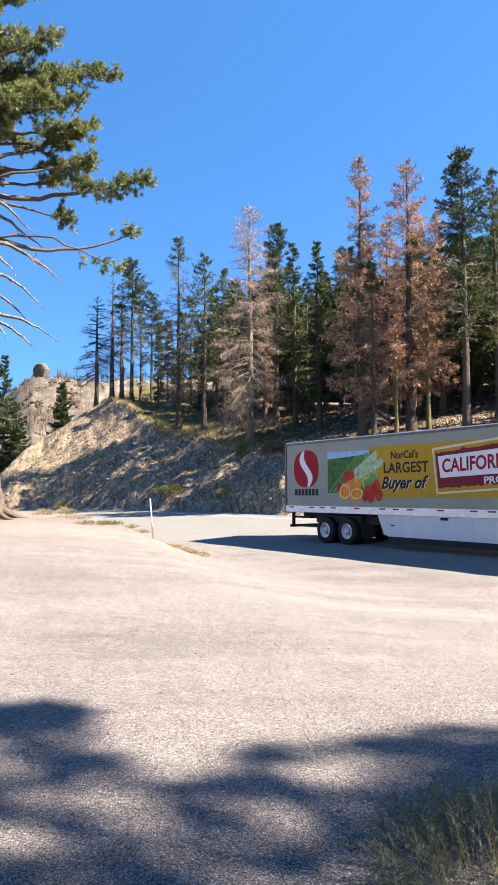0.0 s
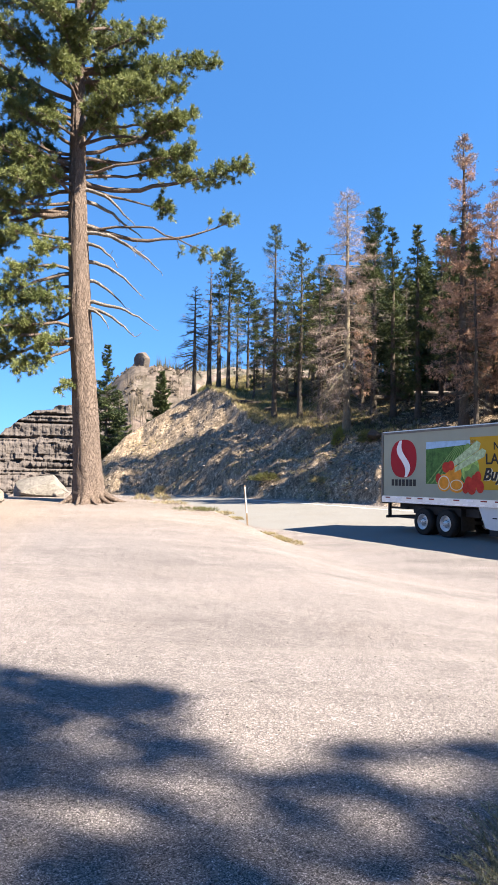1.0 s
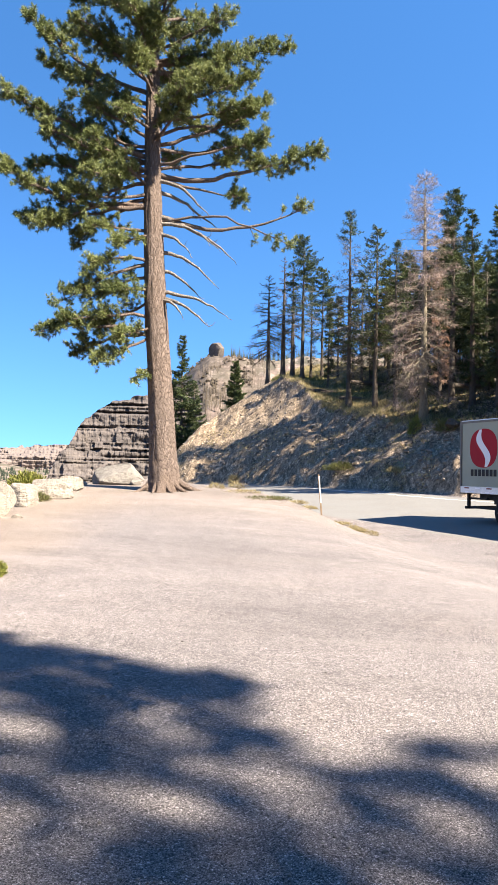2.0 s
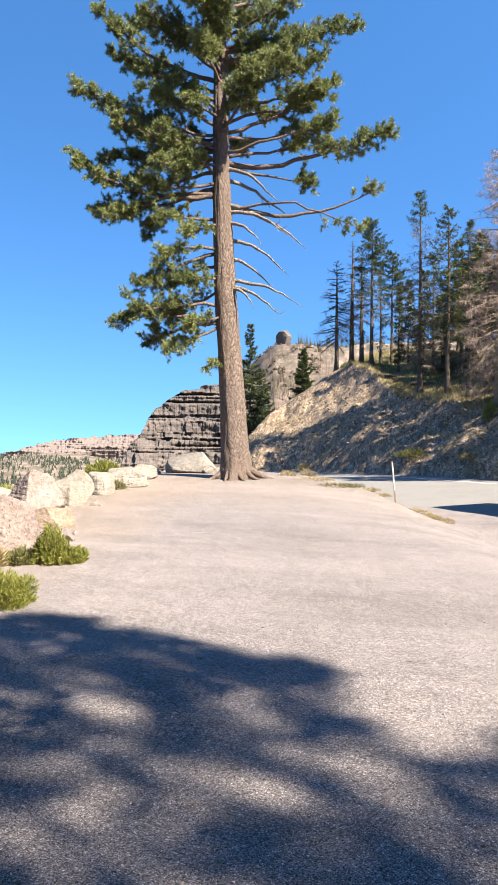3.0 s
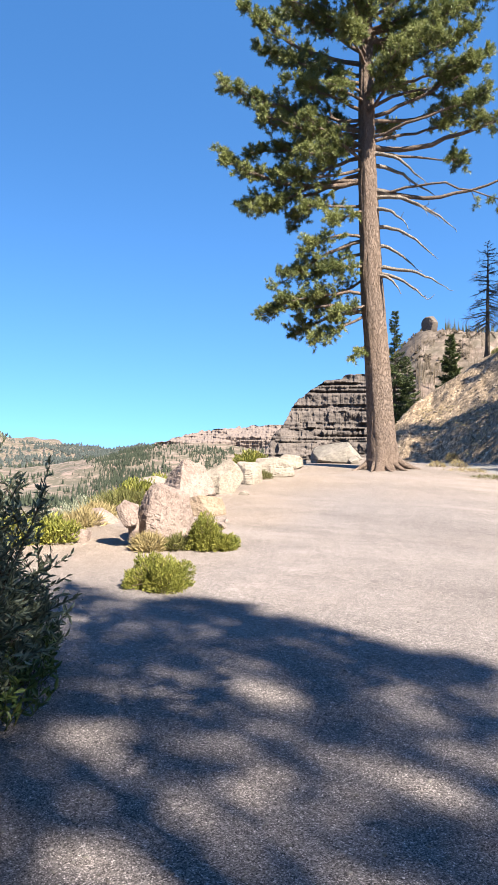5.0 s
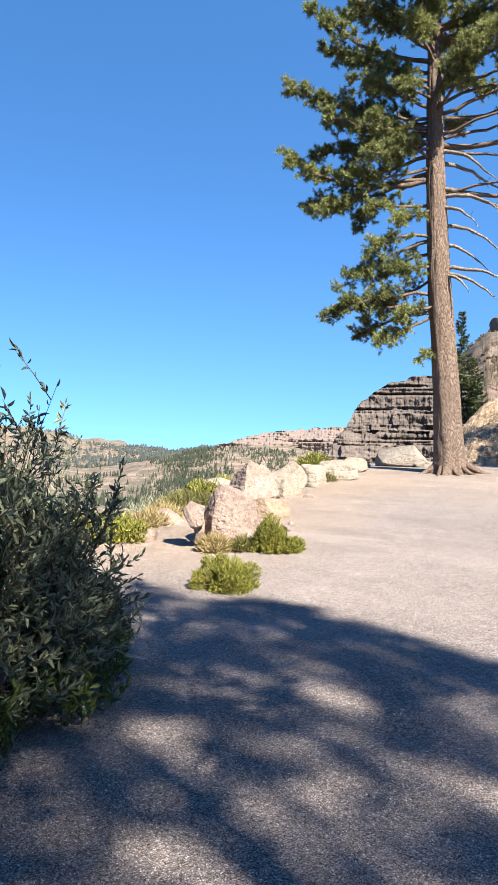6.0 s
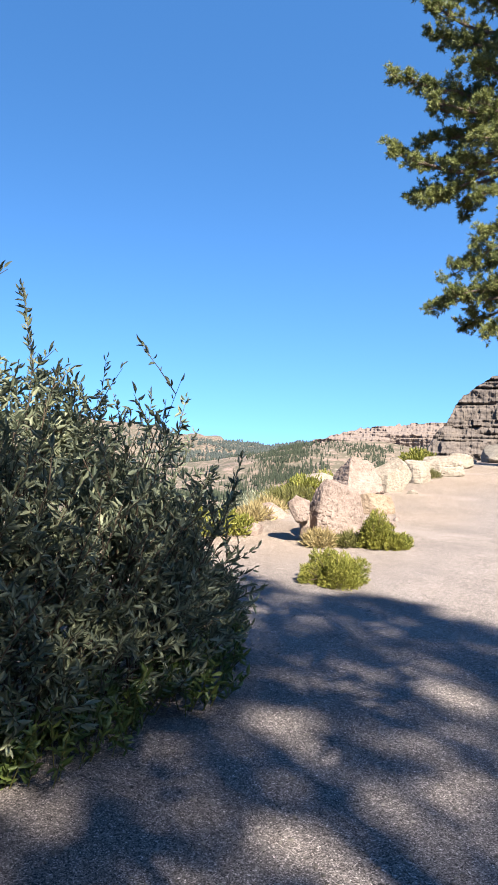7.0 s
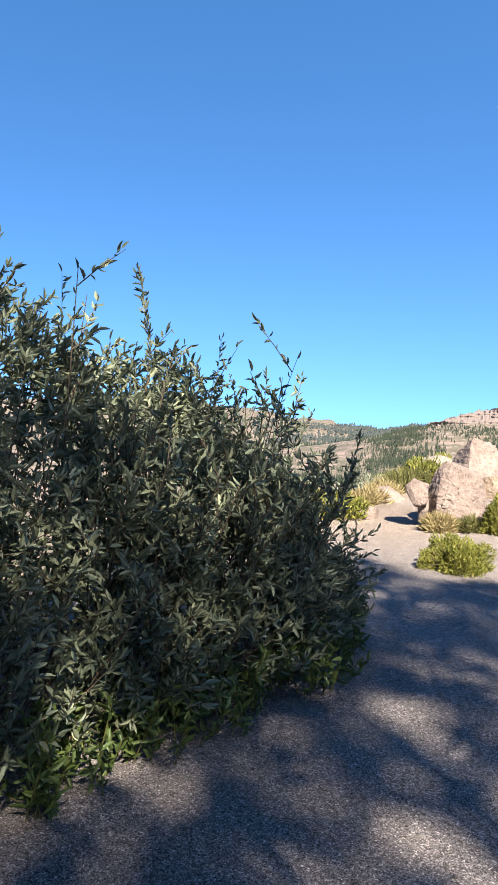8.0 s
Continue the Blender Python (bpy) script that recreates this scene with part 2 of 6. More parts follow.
M = {
    "ground": mat_ground(),
    "boulder": mat_rock("boulder", (0.100, 0.074, 0.066), (0.265, 0.200, 0.176), (0.360, 0.284, 0.252)),
    "boulder_pale": mat_rock("boulder_pale", (0.110, 0.092, 0.076), (0.270, 0.228, 0.188), (0.360, 0.312, 0.264)),
    "tan_rock": mat_rock("tan_rock", (0.130, 0.092, 0.066), (0.270, 0.198, 0.146), (0.340, 0.262, 0.200)),
    "slab": mat_rock("slab", (0.095, 0.083, 0.074), (0.215, 0.190, 0.166), (0.300, 0.268, 0.236), 0.8),
    "rubble": mat_rock("rubble", (0.072, 0.058, 0.048), (0.176, 0.144, 0.12), (0.272, 0.228, 0.192), 2.0),
    "pebble": mat_foliage("pebble", [(0.0, (0.04, 0.037, 0.034)), (0.5, (0.16, 0.144, 0.132)), (1.0, (0.336, 0.304, 0.28))], 0.0, 0.9, 30, 0.2),
    "litter": mat_foliage("litter", [(0.0, (0.019, 0.015, 0.011)), (0.6, (0.058, 0.045, 0.032)), (1.0, (0.128, 0.102, 0.077))], 0.0, 0.9, 2, 0.1),
    "cliff": mat_strata("cliff", (0.030, 0.027, 0.026), (0.112, 0.094, 0.087), (0.205, 0.168, 0.150)),
    "tower": mat_rock("tower", (0.035, 0.03, 0.026), (0.1, 0.082, 0.07), (0.17, 0.14, 0.118), 0.3),
    "mesa": mat_strata("mesa", (0.101, 0.082, 0.074), (0.168, 0.134, 0.122), (0.218, 0.179, 0.164)),
    "pine_bark": mat_bark("pine_bark", (0.05, 0.036, 0.03), (0.150, 0.110, 0.092), (0.255, 0.196, 0.165), 2.9),
    "fir_bark": mat_bark("fir_bark", (0.024, 0.02, 0.018), (0.068, 0.054, 0.045), (0.136, 0.112, 0.092), 1.3),
    "pale_bark": mat_bark("pale_bark", (0.08, 0.064, 0.048), (0.192, 0.16, 0.12), (0.288, 0.248, 0.184), 1.3),
    "moss_bark": mat_bark("moss_bark", (0.045, 0.036, 0.02), (0.115, 0.095, 0.045), (0.2, 0.17, 0.07), 1.3),
    "dead_wood": mat_bark("dead_wood", (0.08, 0.068, 0.06), (0.208, 0.18, 0.156), (0.336, 0.296, 0.264), 2.0),
    "pine_needles": mat_foliage("pine_needles", [(0.0, (0.026, 0.046, 0.016)), (0.45, (0.105, 0.142, 0.046)), (1.0, (0.320, 0.330, 0.130))], 0.22, 0.45),
    "fir_needles": mat_foliage("fir_needles", [(0.0, (0.018, 0.034, 0.014)), (0.6, (0.055, 0.077, 0.029)), (1.0, (0.125, 0.142, 0.055))], 0.18, 0.6, 0.4),
    "olive_needles": mat_foliage("olive_needles", [(0.0, (0.026, 0.040, 0.014)), (0.6, (0.085, 0.100, 0.035)), (1.0, (0.175, 0.178, 0.070))], 0.18, 0.6, 0.4),
    "far_needles": mat_foliage("far_needles", [(0.0, (0.011, 0.019, 0.013)), (0.6, (0.024, 0.034, 0.021)), (1.0, (0.044, 0.052, 0.032))], 0.1, 0.8, 0.05),
    # distance haze put into the needle colour: paler and bluer than far_needles
    "ridge_haze_needles": mat_foliage("ridge_haze_needles", [(0.0, (0.028, 0.036, 0.034)), (1.0, (0.05, 0.06, 0.056))], 0.0, 0.9, 0.02),
    "olive_twigs": mat_foliage("olive_twigs", [(0.0, (0.03, 0.028, 0.02)), (0.5, (0.1, 0.088, 0.06)), (1.0, (0.22, 0.18, 0.13))], 0.12, 0.9, 0.3),
    "dry_needles": mat_foliage("dry_needles", [(0.0, (0.09, 0.052, 0.038)), (0.4, (0.34, 0.19, 0.13)), (1.0, (0.66, 0.43, 0.31))], 0.2, 0.8, 0.3),
    "grey_twigs": mat_foliage("grey_twigs", [(0.0, (0.08, 0.058, 0.05)), (0.4, (0.3, 0.22, 0.185)), (1.0, (0.52, 0.39, 0.325))], 0.12, 0.9, 0.3),
    "willow_leaf": mat_foliage("willow_leaf", [(0.0, (0.048, 0.068, 0.045)), (0.55, (0.128, 0.160, 0.110)), (0.9, (0.275, 0.310, 0.225)), (1.0, (0.420, 0.440, 0.280))], 0.28, 0.55, 1.5, 0.25),
    "lush_leaf": mat_foliage("lush_leaf", [(0.0, (0.043, 0.082, 0.029)), (0.6, (0.096, 0.149, 0.043)), (1.0, (0.192, 0.240, 0.072))], 0.35, 0.45, 1.5, 0.4),
    "shrub_leaf": mat_foliage("shrub_leaf", [(0.0, (0.083, 0.098, 0.026)), (0.6, (0.185, 0.210, 0.041)), (1.0, (0.361, 0.332, 0.088))], 0.3, 0.6, 1.5),
    "sage_leaf": mat_foliage("sage_leaf", [(0.0, (0.10, 0.12, 0.085)), (0.6, (0.24, 0.26, 0.185)), (1.0, (0.42, 0.42, 0.32))], 0.3, 0.7, 1.5),
    "dry_grass": mat_foliage("dry_grass", [(0.0, (0.180, 0.136, 0.066)), (0.6, (0.345, 0.275, 0.135)), (1.0, (0.470, 0.395, 0.220))], 0.3, 0.8, 0.5),
    "green_grass": mat_foliage("green_grass", [(0.0, (0.056, 0.068, 0.024)), (0.6, (0.12, 0.124, 0.04)), (1.0, (0.216, 0.192, 0.072))], 0.3, 0.8, 0.5),
    "twig": mat_plain("twig", (0.11, 0.08, 0.06), 0.9, vary=0.3, scale=8),
    "trailer_grey": mat_plain("trailer_grey", (0.300, 0.318, 0.252), 0.38, vary=0.05, scale=0.8, dirt=0.1),
    "trailer_white": mat_plain("trailer_white", (0.7, 0.7, 0.69), 0.35, vary=0.03, dirt=0.08),
    "aluminium": mat_plain("aluminium", (0.6, 0.6, 0.6), 0.4, 0.85, vary=0.1, dirt=0.1),
    "rail_grey": mat_plain("rail_grey", (0.16, 0.15, 0.135), 0.55, vary=0.2, dirt=0.2),
    "black_steel": mat_plain("black_steel", (0.03, 0.03, 0.032), 0.6, vary=0.3),
    "tyre": mat_plain("tyre", (0.028, 0.027, 0.026), 0.85, vary=0.3, scale=6),
    "rim": mat_plain("rim", (0.66, 0.66, 0.66), 0.35, 0.6, vary=0.1),
    "ochre": mat_plain("ochre", (0.5, 0.29, 0.027), 0.6, vary=0.05),
    "cream": mat_plain("cream", (0.68, 0.62, 0.46), 0.6, vary=0.05),
    "maroon": mat_plain("maroon", (0.2, 0.025, 0.035), 0.6, vary=0.1),
    "red": mat_plain("red", (0.33, 0.014, 0.024), 0.6, vary=0.05),
    "ink": mat_plain("ink", (0.035, 0.032, 0.03), 0.6, vary=0.1),
    "print_white": mat_plain("print_white", (0.76, 0.75, 0.76), 0.6, vary=0.03),
    "print_sky": mat_plain("print_sky", (0.32, 0.5, 0.68), 0.6, vary=0.25, scale=2),
    "print_field": mat_plain("print_field", (0.06, 0.15, 0.04), 0.6, vary=0.5, scale=5),
    "print_row": mat_plain("print_row", (0.17, 0.29, 0.09), 0.6, vary=0.3, scale=5),
    "print_orange": mat_plain("print_orange", (0.72, 0.27, 0.03), 0.6, vary=0.2),
    "print_tomato": mat_plain("print_tomato", (0.46, 0.04, 0.025), 0.6, vary=0.3),
    "print_leaf": mat_plain("print_leaf", (0.32, 0.5, 0.13), 0.6, vary=0.4, scale=9),
    "print_leek": mat_plain("print_leek", (0.42, 0.52, 0.3), 0.6, vary=0.45, scale=7),
    "tape_red": mat_plain("tape_red", (0.2, 0.03, 0.03), 0.3),
    "stake": mat_plain("stake", (0.22, 0.15, 0.1), 0.8, vary=0.3, scale=5),
    "road_paint": mat_plain("road_paint", (0.7, 0.7, 0.68), 0.7, vary=0.15, scale=6),
}


# ---------------------------------------------------------------- mesh helpers
rng = np.random.default_rng(7)


def vnoise(x, y, seed=0.0):
    xi, yi = np.floor(x), np.floor(y)
    fx, fy = x - xi, y - yi
    fx, fy = fx * fx * (3 - 2 * fx), fy * fy * (3 - 2 * fy)

    def h(a, b):
        v = np.sin(a * 127.1 + b * 311.7 + seed * 74.7) * 43758.5453
        return v - np.floor(v)

    return (h(xi, yi) * (1 - fx) + h(xi + 1, yi) * fx) * (1 - fy) + (h(xi, yi + 1) * (1 - fx) + h(xi + 1, yi + 1) * fx) * fy


def fbm(x, y, octaves=4, seed=0.0, gain=0.5):
    s, a, t = 0.0, 1.0, 0.0
    for k in range(octaves):
        s = s + a * (vnoise(x * 2 ** k, y * 2 ** k, seed + k) - 0.5)
        t += a
        a *= gain
    return 2 * s / t


def sstep(a, b, v):
    t = np.clip((v - a) / (b - a), 0, 1)
    return t * t * (3 - 2 * t)


def mesh_of(name, verts, faces, material, smooth=False):
    """A mesh from an (n, 3) array and an (m, k) array of corner numbers."""
    verts, faces = np.asarray(verts, np.float32), np.asarray(faces, np.int32)
    me = bpy.data.meshes.new(name)
    n, k = faces.shape
    me.vertices.add(len(verts))
    me.vertices.foreach_set("co", verts.ravel())
    me.loops.add(n * k)
    me.loops.foreach_set("vertex_index", faces.ravel())
    me.polygons.add(n)
    me.polygons.foreach_set("loop_start", np.arange(0, n * k, k, dtype=np.int32))
    me.polygons.foreach_set("loop_total", np.full(n, k, np.int32))
    if smooth:
        me.polygons.foreach_set("use_smooth", np.ones(n, bool))
    me.update(calc_edges=True)
    me.materials.append(M[material])
    return me


def thing(name, data=None, label="", category="", group="", kind="", at=(0, 0, 0), rz=0.0):
    ob = new(name, data)
    ob.matrix_basis = pose(*at, 0, 0, rz)
    return tagged(ob, label, category, group, kind)


def part(name, data, parent, label=""):
    """data: a mesh, or a bmesh with its material's name."""
    if isinstance(data, tuple):
        bm, material = data
        me = bpy.data.meshes.new(name)
        bm.to_mesh(me)
        bm.free()
        me.materials.append(M[material])
        data = me
    ob = new(name, data)
    ob.parent = parent
    return tagged(ob, label)


def box(x0, y0, z0, x1, y1, z1, bevel=0.0, bm=None):
    own = bm or bmesh.new()
    r = bmesh.ops.create_cube(own, size=1, matrix=Matrix.LocRotScale(((x0 + x1) / 2, (y0 + y1) / 2, (z0 + z1) / 2), None, (x1 - x0, y1 - y0, z1 - z0)))
    if bevel:
        es = list({e for v in r["verts"] for e in v.link_edges})
        bmesh.ops.bevel(own, geom=es, offset=bevel, segments=2, affect="EDGES")
    return own


def tube(points, radii, sides=8, twist=0.0):
    """Verts and quads of a tapered tube along points."""
    P = np.asarray(points, float)
    R = np.asarray(radii, float)
    T = np.gradient(P, axis=0)
    T /= np.linalg.norm(T, axis=1)[:, None] + 1e-9
    ref = np.where(np.abs(T[:, 2:3]) > 0.9, [[1.0, 0, 0]], [[0, 0, 1.0]])
    A = np.cross(T, ref)
    A /= np.linalg.norm(A, axis=1)[:, None] + 1e-9
    B = np.cross(T, A)
    th = np.linspace(0, 2 * np.pi, sides, endpoint=False)
    V = P[:, None] + R[:, None, None] * (np.cos(th)[None, :, None] * A[:, None] + np.sin(th)[None, :, None] * B[:, None])
    n = len(P)
    i, j = np.meshgrid(np.arange(n - 1), np.arange(sides), indexing="ij")
    a, b = i * sides + j, i * sides + (j + 1) % sides
    F = np.stack([a, b, b + sides, a + sides], -1).reshape(-1, 4)
    return V.reshape(-1, 3), F


class Pile:
    """Collects verts and faces of one kind of polygon."""

    def __init__(self):
        self.v, self.f, self.n = [], [], 0

    def add(self, v, f):
        self.v.append(np.asarray(v))
        self.f.append(np.asarray(f) + self.n)
        self.n += len(v)

    def mesh(self, name, material, smooth=False):
        return mesh_of(name, np.concatenate(self.v), np.concatenate(self.f), material, smooth)


def unit(v):
    return v / (np.linalg.norm(v, axis=-1, keepdims=True) + 1e-9)


def blades(base, way, length, width, bend=0.0):
    """Thin triangles from base along way (arrays)."""
    n = len(base)
    side = unit(np.cross(way, rng.normal(size=(n, 3))))
    L, W = np.reshape(length, (-1, 1)), np.reshape(width, (-1, 1))
    v = np.stack([base - side * W / 2, base + side * W / 2, base + way * L + np.array([0, 0, -1.0]) * bend * L], 1)
    return v.reshape(-1, 3), np.arange(3 * n).reshape(n, 3)


def leaves(base, way, length, width, fold=0.3):
    """Folded lance-shaped leaves of two quads each."""
    n = len(base)
    side = unit(np.cross(way, rng.normal(size=(n, 3))))
    up = np.cross(side, way)
    L, W = np.reshape(length, (-1, 1)), np.reshape(width, (-1, 1))
    mid1, mid2, tip = base + way * L * 0.35, base + way * L * 0.7 - up * L * 0.05, base + way * L - up * L * 0.15
    e = up * W * fold
    v = np.stack([base, mid1 + side * W / 2 + e, mid2 + side * W * 0.36 + e, tip, mid2 - side * W * 0.36 + e, mid1 - side * W / 2 + e], 1)
    k = np.arange(n)[:, None] * 6
    f = np.concatenate([k + [0, 1, 2, 3], k + [0, 3, 4, 5]])
    return v.reshape(-1, 3), f


def sphere_ways(n, up=0.0):
    d = rng.normal(size=(n, 3))
    d[:, 2] += up
    return unit(d)


# ---------------------------------------------------------------- the land
EYE = 1.7
ROAD_P, ROAD_N = (3.86, 29.75), (0.866, 0.5)


def road_u(x, y):
    """Metres across the road, from the parked trailer's near side towards the bank."""
    return (x - ROAD_P[0]) * ROAD_N[0] + (y - ROAD_P[1]) * ROAD_N[1]


def table(v, *pairs):
    return np.interp(v, [p[0] for p in pairs], [p[1] for p in pairs])


def rise(deg):
    return np.tan(np.radians(deg))


def foot_at(az):
    return table(az, (-75, 34), (-25, 34), (-15, 39), (-7, 45), (0, 54), (5, 61), (7, 65), (9.7, 70), (12, 74), (15, 76), (19, 78))


def crest_el(az):
    return table(az, (-75, 3.0), (-7, 3.4), (-4, 3.9), (0.6, 4.4), (3.2, 5.1), (5.3, 7.0), (7.2, 7.2), (8.5, 6.5), (12.1, 4.2), (14.8, 2.1), (17.5, 0.2), (20, -3))


def crest_at(az):
    """How far off the bank's brow lies."""
    c = rise(crest_el(az))
    return foot_at(az) + np.maximum((EYE - 0.2 + foot_at(az) * c) / (0.55 - c), 0.5)


def edge_x(y):
    """Where the level ground breaks off towards the valley."""
    return table(y, (-30, -7.5), (0, -7.0), (7, -8.0), (10, -8.9), (15, -9.8), (22, -10.3), (27, -10.6), (60, -16.5), (90, -21))


def land(x, y, fine=True):
    r = np.hypot(x, y) + 1e-6
    az = np.degrees(np.arctan2(-x, y))
    u = road_u(x, y)
    road = -0.35 + 0.058 * np.clip(u, -5, 10)
    lot = 0.07 * np.clip(y - 8, 0, 14) * sstep(5, -5, x) + 0.03 * sstep(2, -4, x) * sstep(2, 9, y)
    near_u = -10.5 - 6 * sstep(-2.5, 5, x)
    z = lot + (road - lot) * sstep(near_u, -3.9, u)
    # cut bank with a bench above it
    f = foot_at(az)
    zf = -0.35 + 0.058 * 9.5
    crest = rise(crest_el(az))
    top = rise(table(az, (-75, 9), (-20, 9), (-7, 8.6), (0, 8.2), (2, 8.6), (5.3, 8.2), (7.0, 7.6), (8.5, 6.2), (12, 3.6), (15, 1.0), (20, -5)))
    dc = crest_at(az)
    back = dc + 32
    k1 = np.clip((r - f) / (dc - f), 0, 1)
    bank = zf + (EYE + dc * crest - zf) * (k1 + 0.05 * np.sin(2 * np.pi * k1))
    k2 = np.clip((r - dc) / (back - dc), 0, 1)
    bank = bank + (EYE + back * top - EYE - dc * crest) * k2
    drop = np.clip(r - back - 4, 0, 60)
    bank = bank - drop * np.where(az > 4, 0.5, 0.05)
    on = sstep(-0.5, 1.0, r - f) * (az > -110) * (az < 24)
    z = z * (1 - on) + bank * on
    # valley side
    ex = edge_x(y)
    off = np.clip(ex - x, 0, None) * ((y > -60) | (x < -20))
    fall = 0.42 * off + 0.9 * (np.sqrt(off * off + 9) - 3) * 0.15
    z = z - np.minimum(fall, 34)
    # the far country
    q = np.log(r)
    vale = -30.0
    ridge = EYE + 420 * rise(table(az, (-180, 4), (-30, 6), (0, 9), (5, 9.0), (7, 8.7), (9.5, 8.7), (11, 9.0), (12.8, 8.9), (13.8, 8.2), (15, 7.0), (17, 5.4), (20, 3.6), (23, 0.5), (27, -3.5), (40, -5), (180, -5)))
    mesa = EYE + 1100 * rise(table(az, (-180, 6), (15, 6), (22, -0.3), (24, -0.4), (27, -0.4), (28.5, -0.3), (30, -0.25), (31, -0.2), (32, -0.2), (34, -0.4), (36, -0.8), (38, -1.3), (42, -1.9), (48, -2.0), (60, -1.8), (180, -1)))
    last = EYE + 3800 * rise(table(az, (-180, 3), (20, 1.0), (35, -0.5), (37.5, -0.62), (40, -0.45), (43, -0.05), (45.3, 0.15), (46.8, 0.7), (48, 0.75), (50, 0.9), (55, 1.3), (62, 1.6), (75, 1.2), (180, 2)))
    qs = np.log([110.0, 230.0, 420.0, 640.0, 1100.0, 1900.0, 3800.0, 4700.0])
    zs = [z, vale + 0 * z, ridge, np.minimum(ridge, -55), mesa, np.minimum(mesa, -85), last, last - 60]
    out = z.copy()
    for a in range(len(qs) - 1):
        t = np.clip((q - qs[a]) / (qs[a + 1] - qs[a]), 0, 1)
        s = t * t * (3 - 2 * t)
        seg = zs[a] + (zs[a + 1] - zs[a]) * s
        out = np.where(q >= qs[a], seg, out)
    z = out
    if fine:
        level = on * sstep(-1, 2, r - f) * (1 - 0.75 * sstep(0, 3, r - dc))
        z = z + level * 0.32 * fbm(x * 1.5, y * 1.5, 3, 13.0, 0.7)
        z = z + level * 0.6 * fbm((az * 1.6 + r) * 0.42, (az * 1.6 - r) * 0.05, 4, 27.0, 0.6)
        z = z + level * (0.6 * fbm(x * 0.22, y * 0.22, 5, 3.0, 0.6) + 0.3 * np.abs(fbm(x * 0.9, y * 0.9, 4, 9.0)))
        z = z + 0.03 * fbm(x * 0.5, y * 0.5, 3, 1.0) * sstep(4, 12, r) * (1 - on)
        wild = sstep(0, 6, off) * sstep(140, 60, r)
        z = z + wild * 0.8 * fbm(x * 0.15, y * 0.15, 4, 5.0)
        z = z + sstep(140, 200, r) * sstep(520, 400, r) * (3.6 * fbm(x * 0.05, y * 0.05, 5, 22.0, 0.65) + 1.3 * fbm(x * 0.3, y * 0.3, 3, 23.0, 0.6))
        z = z + sstep(150, 400, r) * r * 0.012 * fbm(x * 18 / 2600, y * 18 / 2600, 6, 2.0, 0.55)
    return z


def zones(x, y):
    """Asphalt, grass and earth shares, and the far country's share."""
    r = np.hypot(x, y)
    az = np.degrees(np.arctan2(-x, y))
    u = road_u(x, y)
    f = foot_at(az)
    wob = fbm(x * 0.3, y * 0.3, 4, 4.0)
    asphalt = sstep(-3.1, -2.5, u + 0.4 * wob) * sstep(8.6, 8.2, u + 0.2 * wob) * (r < f - 0.3) * (az > -60) * (az < 40)
    past = r - f
    earth = sstep(-0.8, 0.3, past + 0.5 * wob) * (az > -110) * (az < 24)
    off = edge_x(y) - x
    earth = np.maximum(earth, sstep(-0.5, 2.5, off + wob))
    grass = sstep(-0.5, 1.5, r - crest_at(az) + 1.2 * wob) * sstep(-10, -2, az + 3 * wob) * sstep(8.5, 5.5, az) * (0.55 + 0.45 * sstep(-0.2, 0.25, fbm(x * 0.12, y * 0.12, 3, 8.0)))
    grass = np.maximum(grass, 0.6 * sstep(0.5, 4, off + 2 * wob) * (r < 200))
    far = sstep(70, 200, r) * (1 - (az < 16) * (r < 130))
    return asphalt, np.clip(grass, 0, 1), np.clip(earth, 0, 1), np.clip(far, 0, 1)


def tan_share(x, y):
    """Where the lot's gravel is covered with tan dust, towards the valley's edge and the pine."""
    wob = fbm(x * 0.35, y * 0.35, 4, 14.0)
    return np.clip(sstep(4.5, 1.0, edge_x(y) * -1 + x + 1.6 * wob) * sstep(5.5, 8.5, y + wob) + 0.6 * sstep(13, 19, y + 2 * wob) * sstep(2, -3, x), 0, 1)


def burnt_share(x, y):
    """The burnt brown flank under the rock tower."""
    r, az = np.hypot(x, y), np.degrees(np.arctan2(-x, y))
    return sstep(150, 190, r) * sstep(520, 440, r) * sstep(6, 9, az) * sstep(24, 20, az) * (0.6 + 0.4 * sstep(-0.3, 0.2, fbm(x * 0.06, y * 0.06, 4, 33)))


def build_ground():
    az = np.radians(np.concatenate([np.arange(-178, -30, 4.0), np.arange(-30, 22, 0.2), np.arange(22, 74, 0.28), np.arange(74, 182, 4.0)]))
    rr = np.concatenate([[0.02], np.geomspace(0.8, 26, 110), np.geomspace(26.3, 105, 175), np.geomspace(107, 430, 80), np.geomspace(437, 4700, 70)])
    A, R = np.meshgrid(az, rr, indexing="ij")
    x, y = -np.sin(A) * R, np.cos(A) * R
    z = land(x, y)
    n, m = A.shape
    i, j = np.meshgrid(np.arange(n), np.arange(m - 1), indexing="ij")
    a, b = i * m + j, ((i + 1) % n) * m + j
    F = np.stack([a, a + 1, b + 1, b], -1).reshape(-1, 4)
    me = mesh_of("ground", np.stack([x, y, z], -1).reshape(-1, 3), F, "ground", True)
    zo = zones(x, y)
    for name, cols in (("zone", zo[:3]), ("reach", (zo[3], tan_share(x, y), burnt_share(x, y)))):
        at = me.color_attributes.new(name, "FLOAT_COLOR", "POINT")
        at.data.foreach_set("color", np.stack([*cols, np.ones_like(x)], -1).astype(np.float32).ravel())
    thing("ground", me, "pale packed gravel lot, cut earth bank and valley", "ground", kind="structure")


build_ground()


def ground_z(x, y):
    return float(land(np.array([float(x)]), np.array([float(y)]))[0])


def polar(az, d):
    return -math.sin(radians(az)) * d, math.cos(radians(az)) * d


